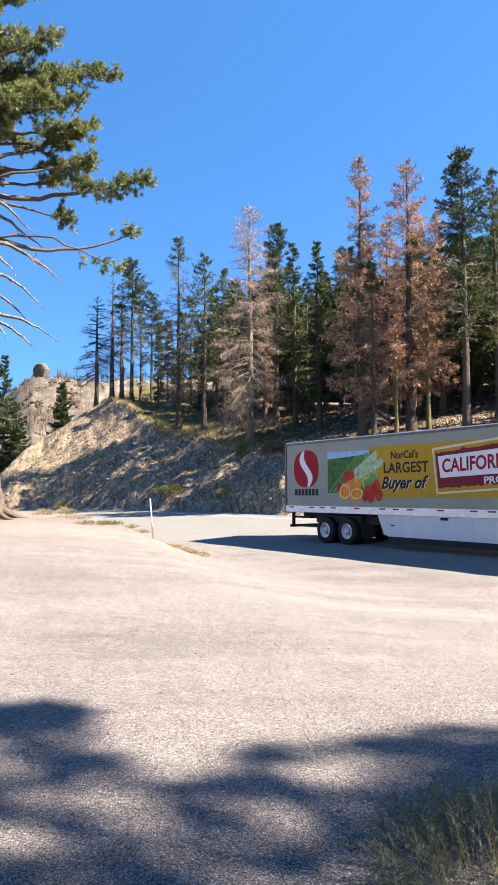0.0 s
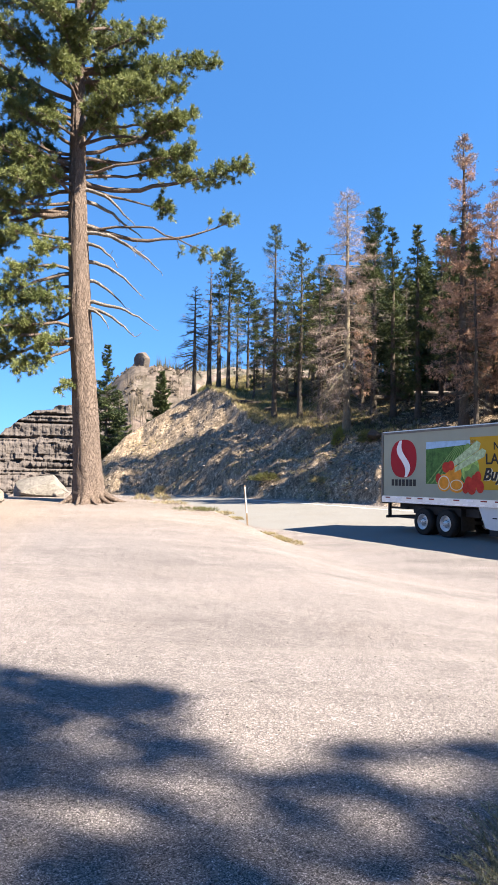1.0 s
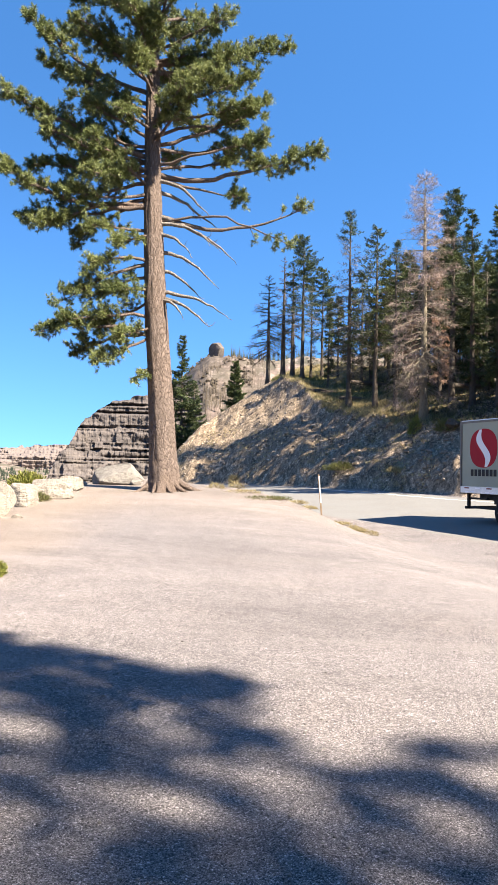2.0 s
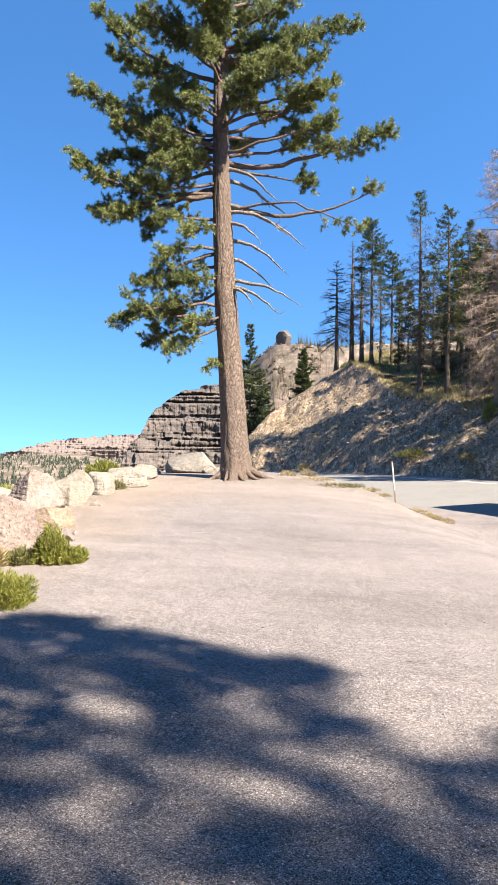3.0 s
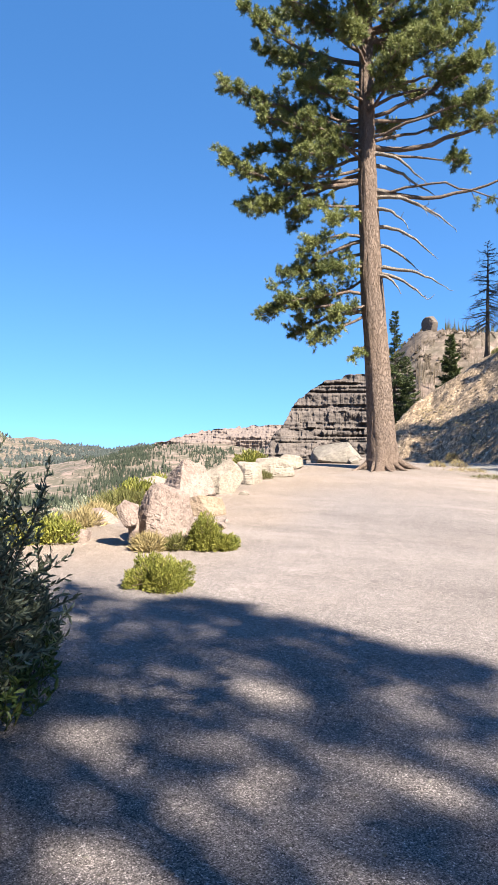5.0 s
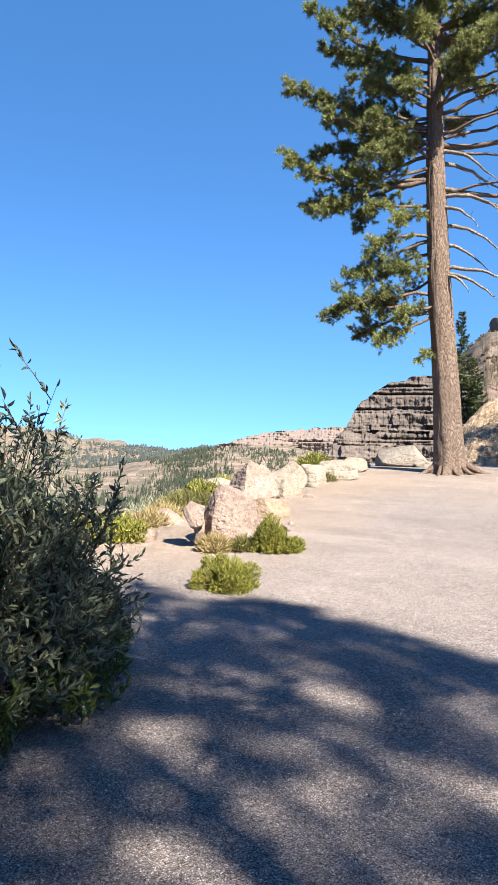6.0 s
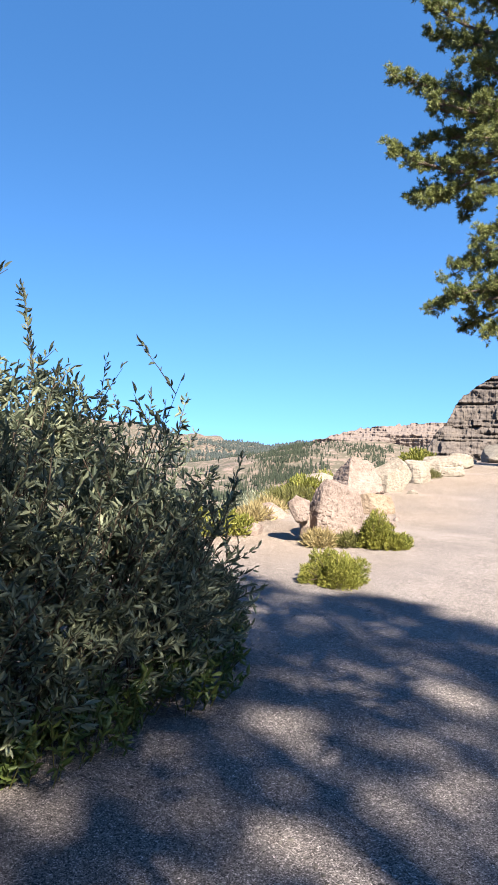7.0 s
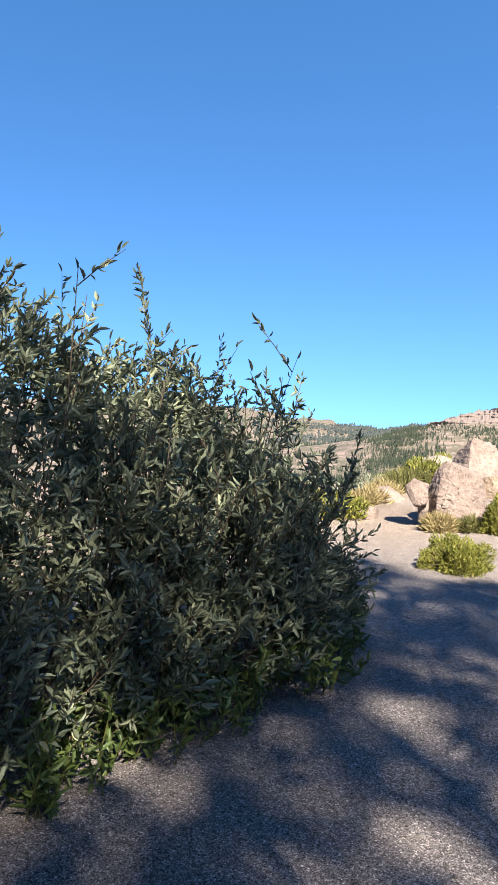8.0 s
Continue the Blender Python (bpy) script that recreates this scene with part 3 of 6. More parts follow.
# ---------------------------------------------------------------- conifers
def conifer(seed, height, girth, low, reach, foliage, bark, density=1.0, droop=0.25, shape=1.0, bare=0.0, crook=0.15, size=0.21, sliver=1.0, limbs_seen=0.5, lots=12, ragged=0.35, tip="", tip_from=0.85):
    """trunk, bare limbs and crown of a fir at the origin, its limbs in whorls that carry flat sprays. low: height share where limbs begin;
    bare: share of limbs without needles; lots: pieces on a twig; tip: the foliage of the head above tip_from, where it differs."""
    g = np.random.default_rng(seed)
    n = 14
    hh = np.linspace(0, 1, n)
    wig = np.cumsum(g.normal(size=(n, 2)), axis=0) * crook * 0.12
    wig -= wig[0]
    P = np.column_stack([wig, hh * height])
    R = girth * (1 - hh) ** 0.8 * 0.97 + 0.03 * girth
    R[0] *= 1.35
    v, f = tube(P, R, 9)
    trunk = mesh_of("trunk", v, f, bark, True)
    wood, crown, head = Pile(), Pile(), Pile()
    count = int(height * 6.0 * density)
    whorl = 0.42 / height
    for k in range(count):
        t = low + (1 - low) * (k + g.random()) / count
        t = min(low + np.round((t - low) / whorl) * whorl + g.normal() * 0.06 / height, 0.995)
        c = np.array([np.interp(t, hh, P[:, 0]), np.interp(t, hh, P[:, 1]), t * height])
        s = max(0.0, (t - low) / (1 - low))
        prof = (1 - s) ** shape * (0.55 + 0.45 * min(1, s * 6)) + 0.05
        L = reach * prof * g.uniform(0.5, 1.15)
        th = g.uniform(0, 2 * np.pi)
        up = g.normal(0.05 + 0.5 * s - droop * (1 - s), 0.12)
        d = np.array([np.cos(th), np.sin(th), up])
        q = np.linspace(0, 1, 5)[:, None]
        line = c + d * L * q + np.array([0, 0, -1.0]) * droop * L * 0.45 * q ** 2 + np.array([0, 0, 1.0]) * 0.12 * L * q ** 4 + g.normal(size=(5, 3)) * L * 0.025 * q
        naked = g.random() < bare and not (tip and t > tip_from)
        if naked or g.random() < limbs_seen:
            vv, ff = tube(line, np.linspace(0.028, 0.008, 5) * (0.6 + L * 0.35) * (1.9 if bare > 0.9 else 1.0), 4)
            wood.add(vv, ff)
        if naked:
            for _ in range(int(3 + L * (6 if bare > 0.9 else 4))):
                w = g.uniform(0.3, 1)
                b = np.array([np.interp(w, q[:, 0], line[:, a]) for a in range(3)])
                dd = unit(d + g.normal(size=3) * 0.7 + np.array([0, 0, -0.5 * droop]))
                vv, ff = tube(np.array([b, b + dd * L * 0.2, b + dd * L * 0.36 + [0, 0, -0.05]]), np.array([0.012, 0.009, 0.004]) * (2.0 if bare > 0.9 else 1.0), 3)
                wood.add(vv, ff)
            continue
        nt = max(5, int(L * 8))
        w = np.clip(np.linspace(0.16, 1.0, nt) + g.normal(size=nt) * 0.05, 0.1, 1.0)
        B = np.stack([np.interp(w, q[:, 0], line[:, a]) for a in range(3)], 1)
        side = np.array([-np.sin(th), np.cos(th), 0.0])
        sign = np.where(np.arange(nt) % 2 == 0, 1.0, -1.0)[:, None]
        D = unit(d * 0.75 + side * sign * (0.95 - 0.5 * w[:, None]) + np.array([0, 0, -0.35 * droop]) + g.normal(size=(nt, 3)) * ragged * 0.7)
        TL = (L * 0.36 * (1.12 - w) + 0.2) * g.uniform(0.7, 1.25, nt)
        fill = lots * 2 if tip and t > tip_from and foliage != "dry_needles" else lots
        m = nt * fill
        a = g.uniform(0.0, 1.0, m)[:, None]
        W0 = np.repeat(D, fill, 0)
        X = np.repeat(B, fill, 0) + W0 * a * np.repeat(TL, fill)[:, None] + g.normal(size=(m, 3)) * [0.03, 0.03, 0.045] * (1 + ragged)
        W = unit(W0 * 0.8 + g.normal(size=(m, 3)) * ragged + np.array([0, 0, -0.4 * droop]))
        sd = unit(np.cross(W, g.normal(size=(m, 3)) * 0.55 + [0, 0, 1.0]))
        ln, wd = g.uniform(0.6, 1.25, m)[:, None] * size * 1.25, g.uniform(0.3, 0.5, m)[:, None] * size * sliver
        tri = np.stack([X - sd * wd * 0.5, X + sd * wd * 0.5, X + W * ln], 1)
        (head if tip and t > tip_from else crown).add(tri.reshape(-1, 3), np.arange(3 * m).reshape(m, 3))
    return (trunk, wood.mesh("branchwork", bark if bare > 0.9 else "dead_wood" if bare > 0.3 else bark) if wood.n else None,
            crown.mesh("crown", foliage) if crown.n else None, head.mesh("crown", tip) if head.n else None)


def plant_tree(name, meshes, at, rz, label, group="conifers on the bank", s=1.0):
    root = thing(name, None, label, "tree", group)
    root.matrix_basis = pose(*at, 0, 0, rz) @ Matrix.Scale(s, 4)
    part("trunk", meshes[0], root)
    if meshes[1]:
        part("branchwork", meshes[1], root)["kind"] = "stuff"
    for crown in meshes[2:]:
        if crown:
            part("crown", crown, root)["kind"] = "stuff"
    return root


def hill_tree(az, el_top, d, sort, seed, wide=1.0):
    """A tree on the bank, d metres off, whose head reaches el_top degrees."""
    x, y = polar(az, d)
    z = ground_z(x, y) - 0.15
    h = EYE + d * rise(el_top) - z
    kw = dict(
        green=dict(girth=0.016 * h, low=0.14, reach=0.115 * h * wide, foliage="fir_needles", bark="fir_bark", density=1.3, droop=0.4, shape=0.8, size=0.16, lots=17),
        olive=dict(girth=0.015 * h, low=0.3, reach=0.125 * h * wide, foliage="olive_needles", bark="fir_bark", density=1.0, droop=0.3, shape=0.7, bare=0.15, size=0.17, lots=13),
        tall=dict(girth=0.015 * h, low=0.34, reach=0.13 * h * wide, foliage="fir_needles", bark="fir_bark", density=1.3, droop=0.2, shape=0.42, bare=0.45, size=0.17, lots=9, tip="fir_needles", tip_from=0.62),
        brown=dict(girth=0.017 * h, low=0.14, reach=0.16 * h * wide, foliage="dry_needles", bark="fir_bark", density=1.35, sliver=0.8, lots=13, size=0.17, droop=0.3, shape=0.7, bare=0.2, limbs_seen=0.8, crook=0.3, ragged=0.6, tip="grey_twigs", tip_from=0.88),
        pale=dict(girth=0.017 * h, low=0.12, reach=0.165 * h * wide, foliage="grey_twigs", bark="pale_bark", density=1.5, sliver=0.3, lots=10, size=0.24, droop=0.55, shape=0.55, bare=0.3, limbs_seen=0.9, ragged=0.6),
        thin=dict(girth=0.014 * h, low=0.14, reach=0.12 * h * wide, foliage="olive_twigs", bark="fir_bark", density=1.3, sliver=0.45, lots=8, droop=0.45, shape=0.65, bare=0.4, limbs_seen=0.9, ragged=0.5, tip="fir_needles", tip_from=0.84),
        mossy=dict(girth=0.018 * h, low=0.55, reach=0.1 * h * wide, foliage="dry_needles", bark="moss_bark", density=0.5, droop=0.3, shape=0.6, bare=0.5),
        snag=dict(girth=0.022 * h, low=0.25, reach=0.2 * h * wide, foliage="grey_twigs", bark="fir_bark", density=1.2, droop=0.5, shape=0.55, bare=1.0),
    )[sort]
    label = dict(green="dark green fir with a full pointed crown", olive="olive-green fir with a slim layered crown", tall="tall fir with a bare trunk and high crown", brown="dying fir with rust-brown needles", pale="dead fir with pale grey-pink twigs", thin="thin half-dead fir with grey lower limbs", snag="bare dead snag with drooping limbs", mossy="leaning trunk covered in yellow-green moss")[sort]
    return plant_tree("dead_tree" if sort in ("snag", "pale") else "fir_tree", conifer(seed, h, **kw), (x, y, z), seed * 37 % 360, label)

# az, head's elevation, distance, sort, seed, width: the open end of the wood
for row in ((7.9, 15.4, 92, "snag", 1, 0.95), (6.7, 16.9, 95, "snag", 2, 0.45), (5.9, 16.3, 92, "snag", 3, 0.45), (5.1, 18.3, 89, "tall", 4, 1.25),
            (3.5, 15.9, 92, "tall", 5, 1.2), (3.0, 13.2, 84, "green", 6, 0.7), (4.4, 15.0, 92, "thin", 32, 0.8), (2.7, 13.6, 95, "thin", 34, 0.9)):
    hill_tree(*row)
# the half-dead firs on the brow
for row in ((1.3, 20.2, 71, "thin", 7, 1.25), (-0.8, 19.0, 69, "olive", 8, 1.55), (0.3, 15.5, 80, "thin", 9, 1.2), (-4.6, 22.4, 59, "pale", 10, 1.25), (-6.7, 21.1, 63, "tall", 11, 0.9),
            (-2.4, 17.8, 66, "thin", 12, 0.9), (-5.8, 16.5, 66, "brown", 36, 0.6)):
    hill_tree(*row)
# dark firs and the browned ones above the trailer
for row in ((-8.3, 19.8, 60, "green", 13, 0.85), (-10.2, 19.9, 58, "green", 14, 0.9), (-12.0, 19.2, 62, "olive", 15, 1.0), (-13.7, 25.7, 50, "brown", 16, 0.85),
            (-17.6, 25.3, 50, "brown", 17, 1.15), (-15.6, 21.0, 54, "brown", 18, 0.9), (-21.8, 25.4, 47, "tall", 19, 0.9), (-24.2, 23.6, 50, "olive", 20, 1.1),
            (-19.4, 17.0, 58, "olive", 21, 1.1), (-22.8, 19.0, 58, "green", 22, 1.1), (-26.5, 22.0, 54, "green", 23, 1.1), (-11.0, 15.0, 68, "green", 24, 1.1)):
    hill_tree(*row)
for row in ((-13.9, 17.0, 66, "tall", 25, 1.1), (-18.4, 20.0, 66, "tall", 26, 1.1), (-6.0, 15.0, 70, "green", 27, 1.1), (-16.4, 14.0, 47, "mossy", 28, 1.0),
            (-18.9, 16.0, 49, "mossy", 29, 0.7), (-9.3, 17.0, 66, "thin", 33, 1.0), (-20.0, 21.5, 54, "brown", 37, 0.7), (-14.6, 18.0, 48, "thin", 38, 0.8)):
    hill_tree(*row)
# the wood behind them
def deep_fir(seed, h, low, reach, foliage="fir_needles"):
    return conifer(seed, h, 0.015 * h, low, reach, foliage, "fir_bark", density=0.6, droop=0.3, shape=0.7, bare=0.05, size=0.56, sliver=1.1, limbs_seen=0.1, lots=4)


DEEP = [deep_fir(201, 14, 0.2, 1.9), deep_fir(202, 16, 0.35, 2.1), deep_fir(203, 13, 0.1, 1.8), deep_fir(204, 15, 0.3, 2.0), deep_fir(205, 14, 0.25, 1.9, "dry_needles"), deep_fir(206, 12, 0.3, 1.5, "grey_twigs")]
g = np.random.default_rng(50)


def plant_wood(n, az0, az1, d0, d1, s0, s1, kinds):
    for k in range(n):
        az, d = az0 + (az1 - az0) * (k + g.random()) / n, g.uniform(d0, d1)
        x, y = polar(az, d)
        sort = kinds[int(g.integers(len(kinds)))]
        label = "dark fir standing deep in the wood" if sort < 4 else "half-dead brown fir standing deep in the wood"
        plant_tree("fir_tree", DEEP[sort], (x, y, ground_z(x, y) - 0.2), g.uniform(0, 360), label, "firs deep in the wood", g.uniform(s0, s1))


plant_wood(34, -33, -6.5, 68, 78, 0.7, 1.05, (0, 1, 2, 3, 1, 3, 4))
plant_wood(26, -34, -11, 62, 72, 0.6, 0.95, (0, 1, 3, 3, 4))
plant_wood(22, -30, -13, 52, 62, 0.5, 0.85, (0, 1, 3, 5, 1))
plant_wood(40, -33, -5.5, 78, 94, 0.8, 1.15, (0, 1, 2, 3))
plant_wood(16, -13, -2.5, 73, 84, 0.55, 0.9, (0, 1, 2, 3, 4))
plant_wood(38, -30, -7.5, 60, 92, 0.25, 0.5, (0, 2, 3, 5, 5, 4))
# out of view to the right, added to throw shade on the wood's floor
plant_wood(44, -66, -30, 44, 84, 0.75, 1.15, (0, 1, 2, 3, 4))
plant_wood(9, -5.5, 2.2, 78, 92, 0.5, 0.85, (0, 1, 3, 5, 5, 4))
plant_wood(14, -7, -1.2, 80, 96, 0.75, 1.0, (0, 1, 2, 3, 5))
for az, d, top in ((14.9, 104, 10.5), (10.6, 240, 8.6), (13.9, 130, 6.9), (15.6, 106, 7.0)):
    x, y = polar(az, d)
    z = ground_z(x, y) - 0.3
    h = EYE + d * rise(top) - z
    plant_tree("fir_tree", conifer(int(az * 10), h, 0.014 * h, 0.15, 0.19 * h, "fir_needles", "fir_bark", density=1.0 if d < 150 else 0.8, size=0.3 if d < 150 else 0.6), (x, y, z), 0, "green fir standing behind the bank's crest")


# ---------------------------------------------------------------- trailer
def flat(name, pts, y, material, parent, label=""):
    """A printed sheet, 2 mm thick, on the near side: pts of (along, height)."""
    bm = bmesh.new()
    fc = bm.faces.new([bm.verts.new((s, y, z)) for s, z in pts])
    ex = bmesh.ops.extrude_face_region(bm, geom=[fc])
    bmesh.ops.translate(bm, vec=(0, 0.002, 0), verts=[v for v in ex["geom"] if isinstance(v, bmesh.types.BMVert)])
    bmesh.ops.recalc_face_normals(bm, faces=bm.faces)
    return part(name, (bm, material), parent, label)


def disc(cx, cz, rx, rz, n=24, power=2.0):
    out = []
    for k in range(n):
        a = 2 * math.pi * k / n
        c, s = math.cos(a), math.sin(a)
        out.append((cx + rx * math.copysign(abs(c) ** (2 / power), c), cz + rz * math.copysign(abs(s) ** (2 / power), s)))
    return out


def words(name, body, s0, z0, width, height, y, material, parent, shear=0.0, tilt=0.0, label="", bold=0.0):
    cu = bpy.data.curves.new(name, "FONT")
    cu.body, cu.shear, cu.extrude, cu.offset = body, shear, 0.001, bold
    cu.resolution_u = 3
    ob = bpy.data.objects.new(name, cu)
    me = bpy.data.meshes.new_from_object(ob)
    bpy.data.objects.remove(ob)
    co = np.empty(len(me.vertices) * 3, np.float32)
    me.vertices.foreach_get("co", co)
    co = co.reshape(-1, 3)
    lo, hi = co.min(0), co.max(0)
    X = s0 + (co[:, 0] - lo[0]) / (hi[0] - lo[0]) * width
    Z = z0 + (co[:, 1] - lo[1]) / (hi[1] - lo[1]) * height + (X - s0) * tilt
    me.vertices.foreach_set("co", np.column_stack([X, y - co[:, 2], Z]).astype(np.float32).ravel())
    me.update()
    me.materials.clear()
    me.materials.append(M[material])
    return part(name, me, parent, label)


def turned(profile, n=32):
    """Verts and quads of (radius, along y) turned round the y axis."""
    pr = np.array(profile)
    th = np.linspace(0, 2 * np.pi, n, endpoint=False)
    V = np.stack([pr[:, None, 0] * np.cos(th), np.repeat(pr[:, 1:2], n, 1), pr[:, None, 0] * np.sin(th)], -1)
    i, j = np.meshgrid(np.arange(len(pr) - 1), np.arange(n), indexing="ij")
    a, b = i * n + j, i * n + (j + 1) % n
    return V.reshape(-1, 3), np.stack([a, b, b + n, a + n], -1).reshape(-1, 4)


def build_trailer():
    """Local x runs from the rear doors forward along the near side, y to the far side, z up from the road."""
    root = thing("semi_trailer", None, "long grey box trailer with printed produce ads parked on the asphalt", "trailer")
    root.matrix_basis = Matrix.Translation((3.86, 29.75, -0.35)) @ Matrix(((0.5, 0.866, 0, 0), (-0.866, 0.5, 0, 0), (0, 0, 1, 0), (0, 0, 0, 1)))
    L, W = 16.1, 2.59
    part("box_body", (box(0.1, 0.02, 1.25, L, W - 0.02, 4.06, 0.02), "trailer_grey"), root)
    part("roof", (box(0.05, 0.0, 4.06, L, W, 4.1, 0.015), "aluminium"), root)
    part("top_rail", (box(0.05, 0.0, 3.98, L, 0.022, 4.065, 0.008), "rail_grey"), root)
    rail = part("bottom_rail", (box(0.05, -0.012, 1.2, L, 0.022, 1.46, 0.008), "aluminium"), root)
    part("rail_lip", (box(0.3, -0.03, 1.2, L, -0.013, 1.235, 0.004), "aluminium"), rail)
    for k in range(24):
        s = 0.3 + k * 0.66
        if s < L - 0.5:
            part("reflector_tape", (box(s, -0.0155, 1.375, s + 0.3, -0.0125, 1.425), "tape_red" if k % 2 == 0 or k % 3 == 0 else "print_white"), rail)
    for k in range(40):
        s = 0.35 + k * 0.4
        part("rivet_strip", (box(s, -0.018, 1.25, s + 0.22, -0.0125, 1.27), "print_white"), rail)
    part("rear_post", (box(0.0, -0.01, 1.15, 0.1, 0.1, 4.1, 0.01), "rail_grey"), root)
    part("rear_post", (box(0.0, W - 0.1, 1.15, 0.1, W, 4.1, 0.01), "trailer_white"), root)
    part("rear_sill", (box(0.0, 0.1, 1.15, 0.1, W - 0.1, 1.3, 0.01), "black_steel"), root)
    part("rear_header", (box(0.0, 0.1, 3.95, 0.1, W - 0.1, 4.1, 0.01), "trailer_white"), root)
    for y0, y1 in ((0.11, W / 2 - 0.006), (W / 2 + 0.006, W - 0.11)):
        door = part("rear_door", (box(0.03, y0, 1.31, 0.085, y1, 3.94, 0.01), "trailer_white"), root)
        part("lock_rod", (box(0.0, (y0 + y1) / 2 - 0.015, 1.3, 0.028, (y0 + y1) / 2 + 0.015, 3.94, 0.006), "aluminium"), door)
    for k in range(12):
        s = 1.35 + k * 1.22
        part("panel_seam", (box(s, 0.016, 1.47, s + 0.008, 0.0195, 3.97), "trailer_grey"), root)
    # rear guard
    guard = part("rear_guard", (box(0.12, 0.15, 0.55, 0.24, W - 0.15, 0.66, 0.01), "black_steel"), root)
    for y0 in (0.25, W - 0.37):
        part("guard_upright", (box(0.13, y0, 0.66, 0.23, y0 + 0.12, 1.2, 0.008), "black_steel"), guard)
    bm = bmesh.new()
    for a in ((0.24, 1.02), (1.3, 1.02), (1.3, 0.94), (0.24, 0.94)):
        bm.verts.new((a[0], 0.3, a[1]))
    bm.faces.new(bm.verts)
    ex = bmesh.ops.extrude_face_region(bm, geom=list(bm.faces))
    bmesh.ops.translate(bm, vec=(0, 0.08, 0), verts=[v for v in ex["geom"] if isinstance(v, bmesh.types.BMVert)])
    part("guard_brace", (bm, "black_steel"), guard)
    part("guard_strut", (box(0.24, 0.3, 0.58, 2.0, 0.38, 0.66), "black_steel"), guard)
    # running gear
    for y0 in (0.75, W - 0.9):
        part("frame_rail", (box(0.3, y0, 0.92, L - 2, y0 + 0.15, 1.2), "black_steel"), root)
    part("slider_frame", (box(1.7, 0.28, 0.8, 5.25, W - 0.28, 1.1, 0.02), "black_steel"), root)
    tv, tf = turned([(0.3, 0.0), (0.47, 0.005), (0.515, 0.035), (0.52, 0.09), (0.52, 0.2), (0.515, 0.25), (0.47, 0.28), (0.3, 0.285)])
    tyre = mesh_of("tyre", tv, tf, "tyre", True)
    rv, rf = turned([(0.3, 0.01), (0.285, 0.0), (0.27, 0.03), (0.26, 0.1), (0.17, 0.115), (0.16, 0.06), (0.11, 0.045), (0.1, 0.0), (0.02, -0.01)], 24)
    rim = mesh_of("rim", rv, rf, "rim", True)
    nut = bmesh.new()
    bmesh.ops.create_cone(nut, cap_ends=True, segments=6, radius1=0.016, radius2=0.014, depth=0.04, matrix=Matrix.Rotation(radians(90), 4, "X"))
    nut_me = bpy.data.meshes.new("lug_nut")
    nut.to_mesh(nut_me)
    nut_me.materials.append(M["black_steel"])
    for s in (2.5, 3.76):
        part("axle", (box(s - 0.07, 0.3, 0.45, s + 0.07, W - 0.3, 0.6, 0.02), "black_steel"), root)
        for y0, turn in ((0.05, 0), (0.4, 0), (W - 0.05, 180), (W - 0.4, 180)):
            wheel = part("wheel", tyre, root)
            wheel.matrix_basis = pose(s, y0, 0.52, 0, 0, turn)
            part("rim", rim, wheel, "dusty silver steel rim")
            if y0 == 0.05:
                for a in range(10):
                    n = part("lug_nut", nut_me, wheel)
                    n.location = (0.135 * math.cos(a * 0.6283), 0.04, 0.135 * math.sin(a * 0.6283))
    part("mud_flap", (box(4.55, 0.06, 0.3, 4.58, 0.7, 1.1, 0.005), "tyre"), root)
    part("mud_flap", (box(4.55, W - 0.7, 0.3, 4.58, W - 0.06, 1.1, 0.005), "tyre"), root)
    # side skirt with a raked rear end
    flat("side_skirt", [(5.45, 1.19), (5.75, 0.5), (6.0, 0.44), (13.2, 0.44), (13.2, 1.19)], 0.03, "trailer_white", root, "plain white side skirt")
    part("skirt_low_strip", (box(5.95, 0.034, 0.24, 13.2, 0.05, 0.45, 0.004), "black_steel"), root, "black strip along the skirt's lower edge")
    for s in (7.2, 9.6, 12.0):
        part("skirt_joint", (box(s, 0.024, 0.46, s + 0.012, 0.029, 1.18), "aluminium"), root)
    part("skirt_latch", (box(8.35, -0.01, 1.08, 8.65, 0.028, 1.17, 0.01), "black_steel"), root)
    part("skirt_latch", (box(6.1, 0.012, 0.82, 6.3, 0.028, 0.86, 0.004), "black_steel"), root)
    for y0 in (0.5, W - 0.65):
        part("landing_leg", (box(13.6, y0, 0.05, 13.75, y0 + 0.15, 1.2, 0.01), "black_steel"), root)
        part("landing_foot", (box(13.5, y0 - 0.05, 0.0, 13.85, y0 + 0.2, 0.05, 0.01), "black_steel"), root)
    # printed side: an emblem of a red rounded shield with a white ribbon, its lettering a bar
    y = 0.014
    flat("emblem", disc(1.4, 2.97, 0.8, 0.76, 40, 2.4), y, "red", root, "red rounded emblem")
    rib = []
    for k in range(21):
        t = k / 20
        rib.append((1.28 + 0.3 * t - 0.2 * math.sin(2 * math.pi * t) * 0.9 - (0.10 + 0.13 * math.sin(math.pi * t)), 3.7 - 1.46 * t))
    rib += [(a + 2 * (0.07 + 0.13 * math.sin(math.pi * k / 20)), b) for k, (a, b) in reversed(list(enumerate(rib)))]
    flat("emblem_ribbon", rib, y - 0.004, "print_white", root, "white ribbon across the emblem")
    for k in range(7):
        part("lettering_bar", (box(0.66 + k * 0.222, y - 0.002, 1.88, 0.66 + k * 0.222 + 0.17, y, 2.14), "ink"), root)
    # field picture
    flat("picture_sky", [(2.75, 3.3), (5.3, 3.42), (5.3, 3.56), (2.75, 3.58)], y, "print_sky", root, "printed blue sky")
    flat("picture_field", [(2.75, 1.98), (5.3, 1.98), (5.3, 3.42), (2.75, 3.3)], y, "print_field", root, "printed green crop field")
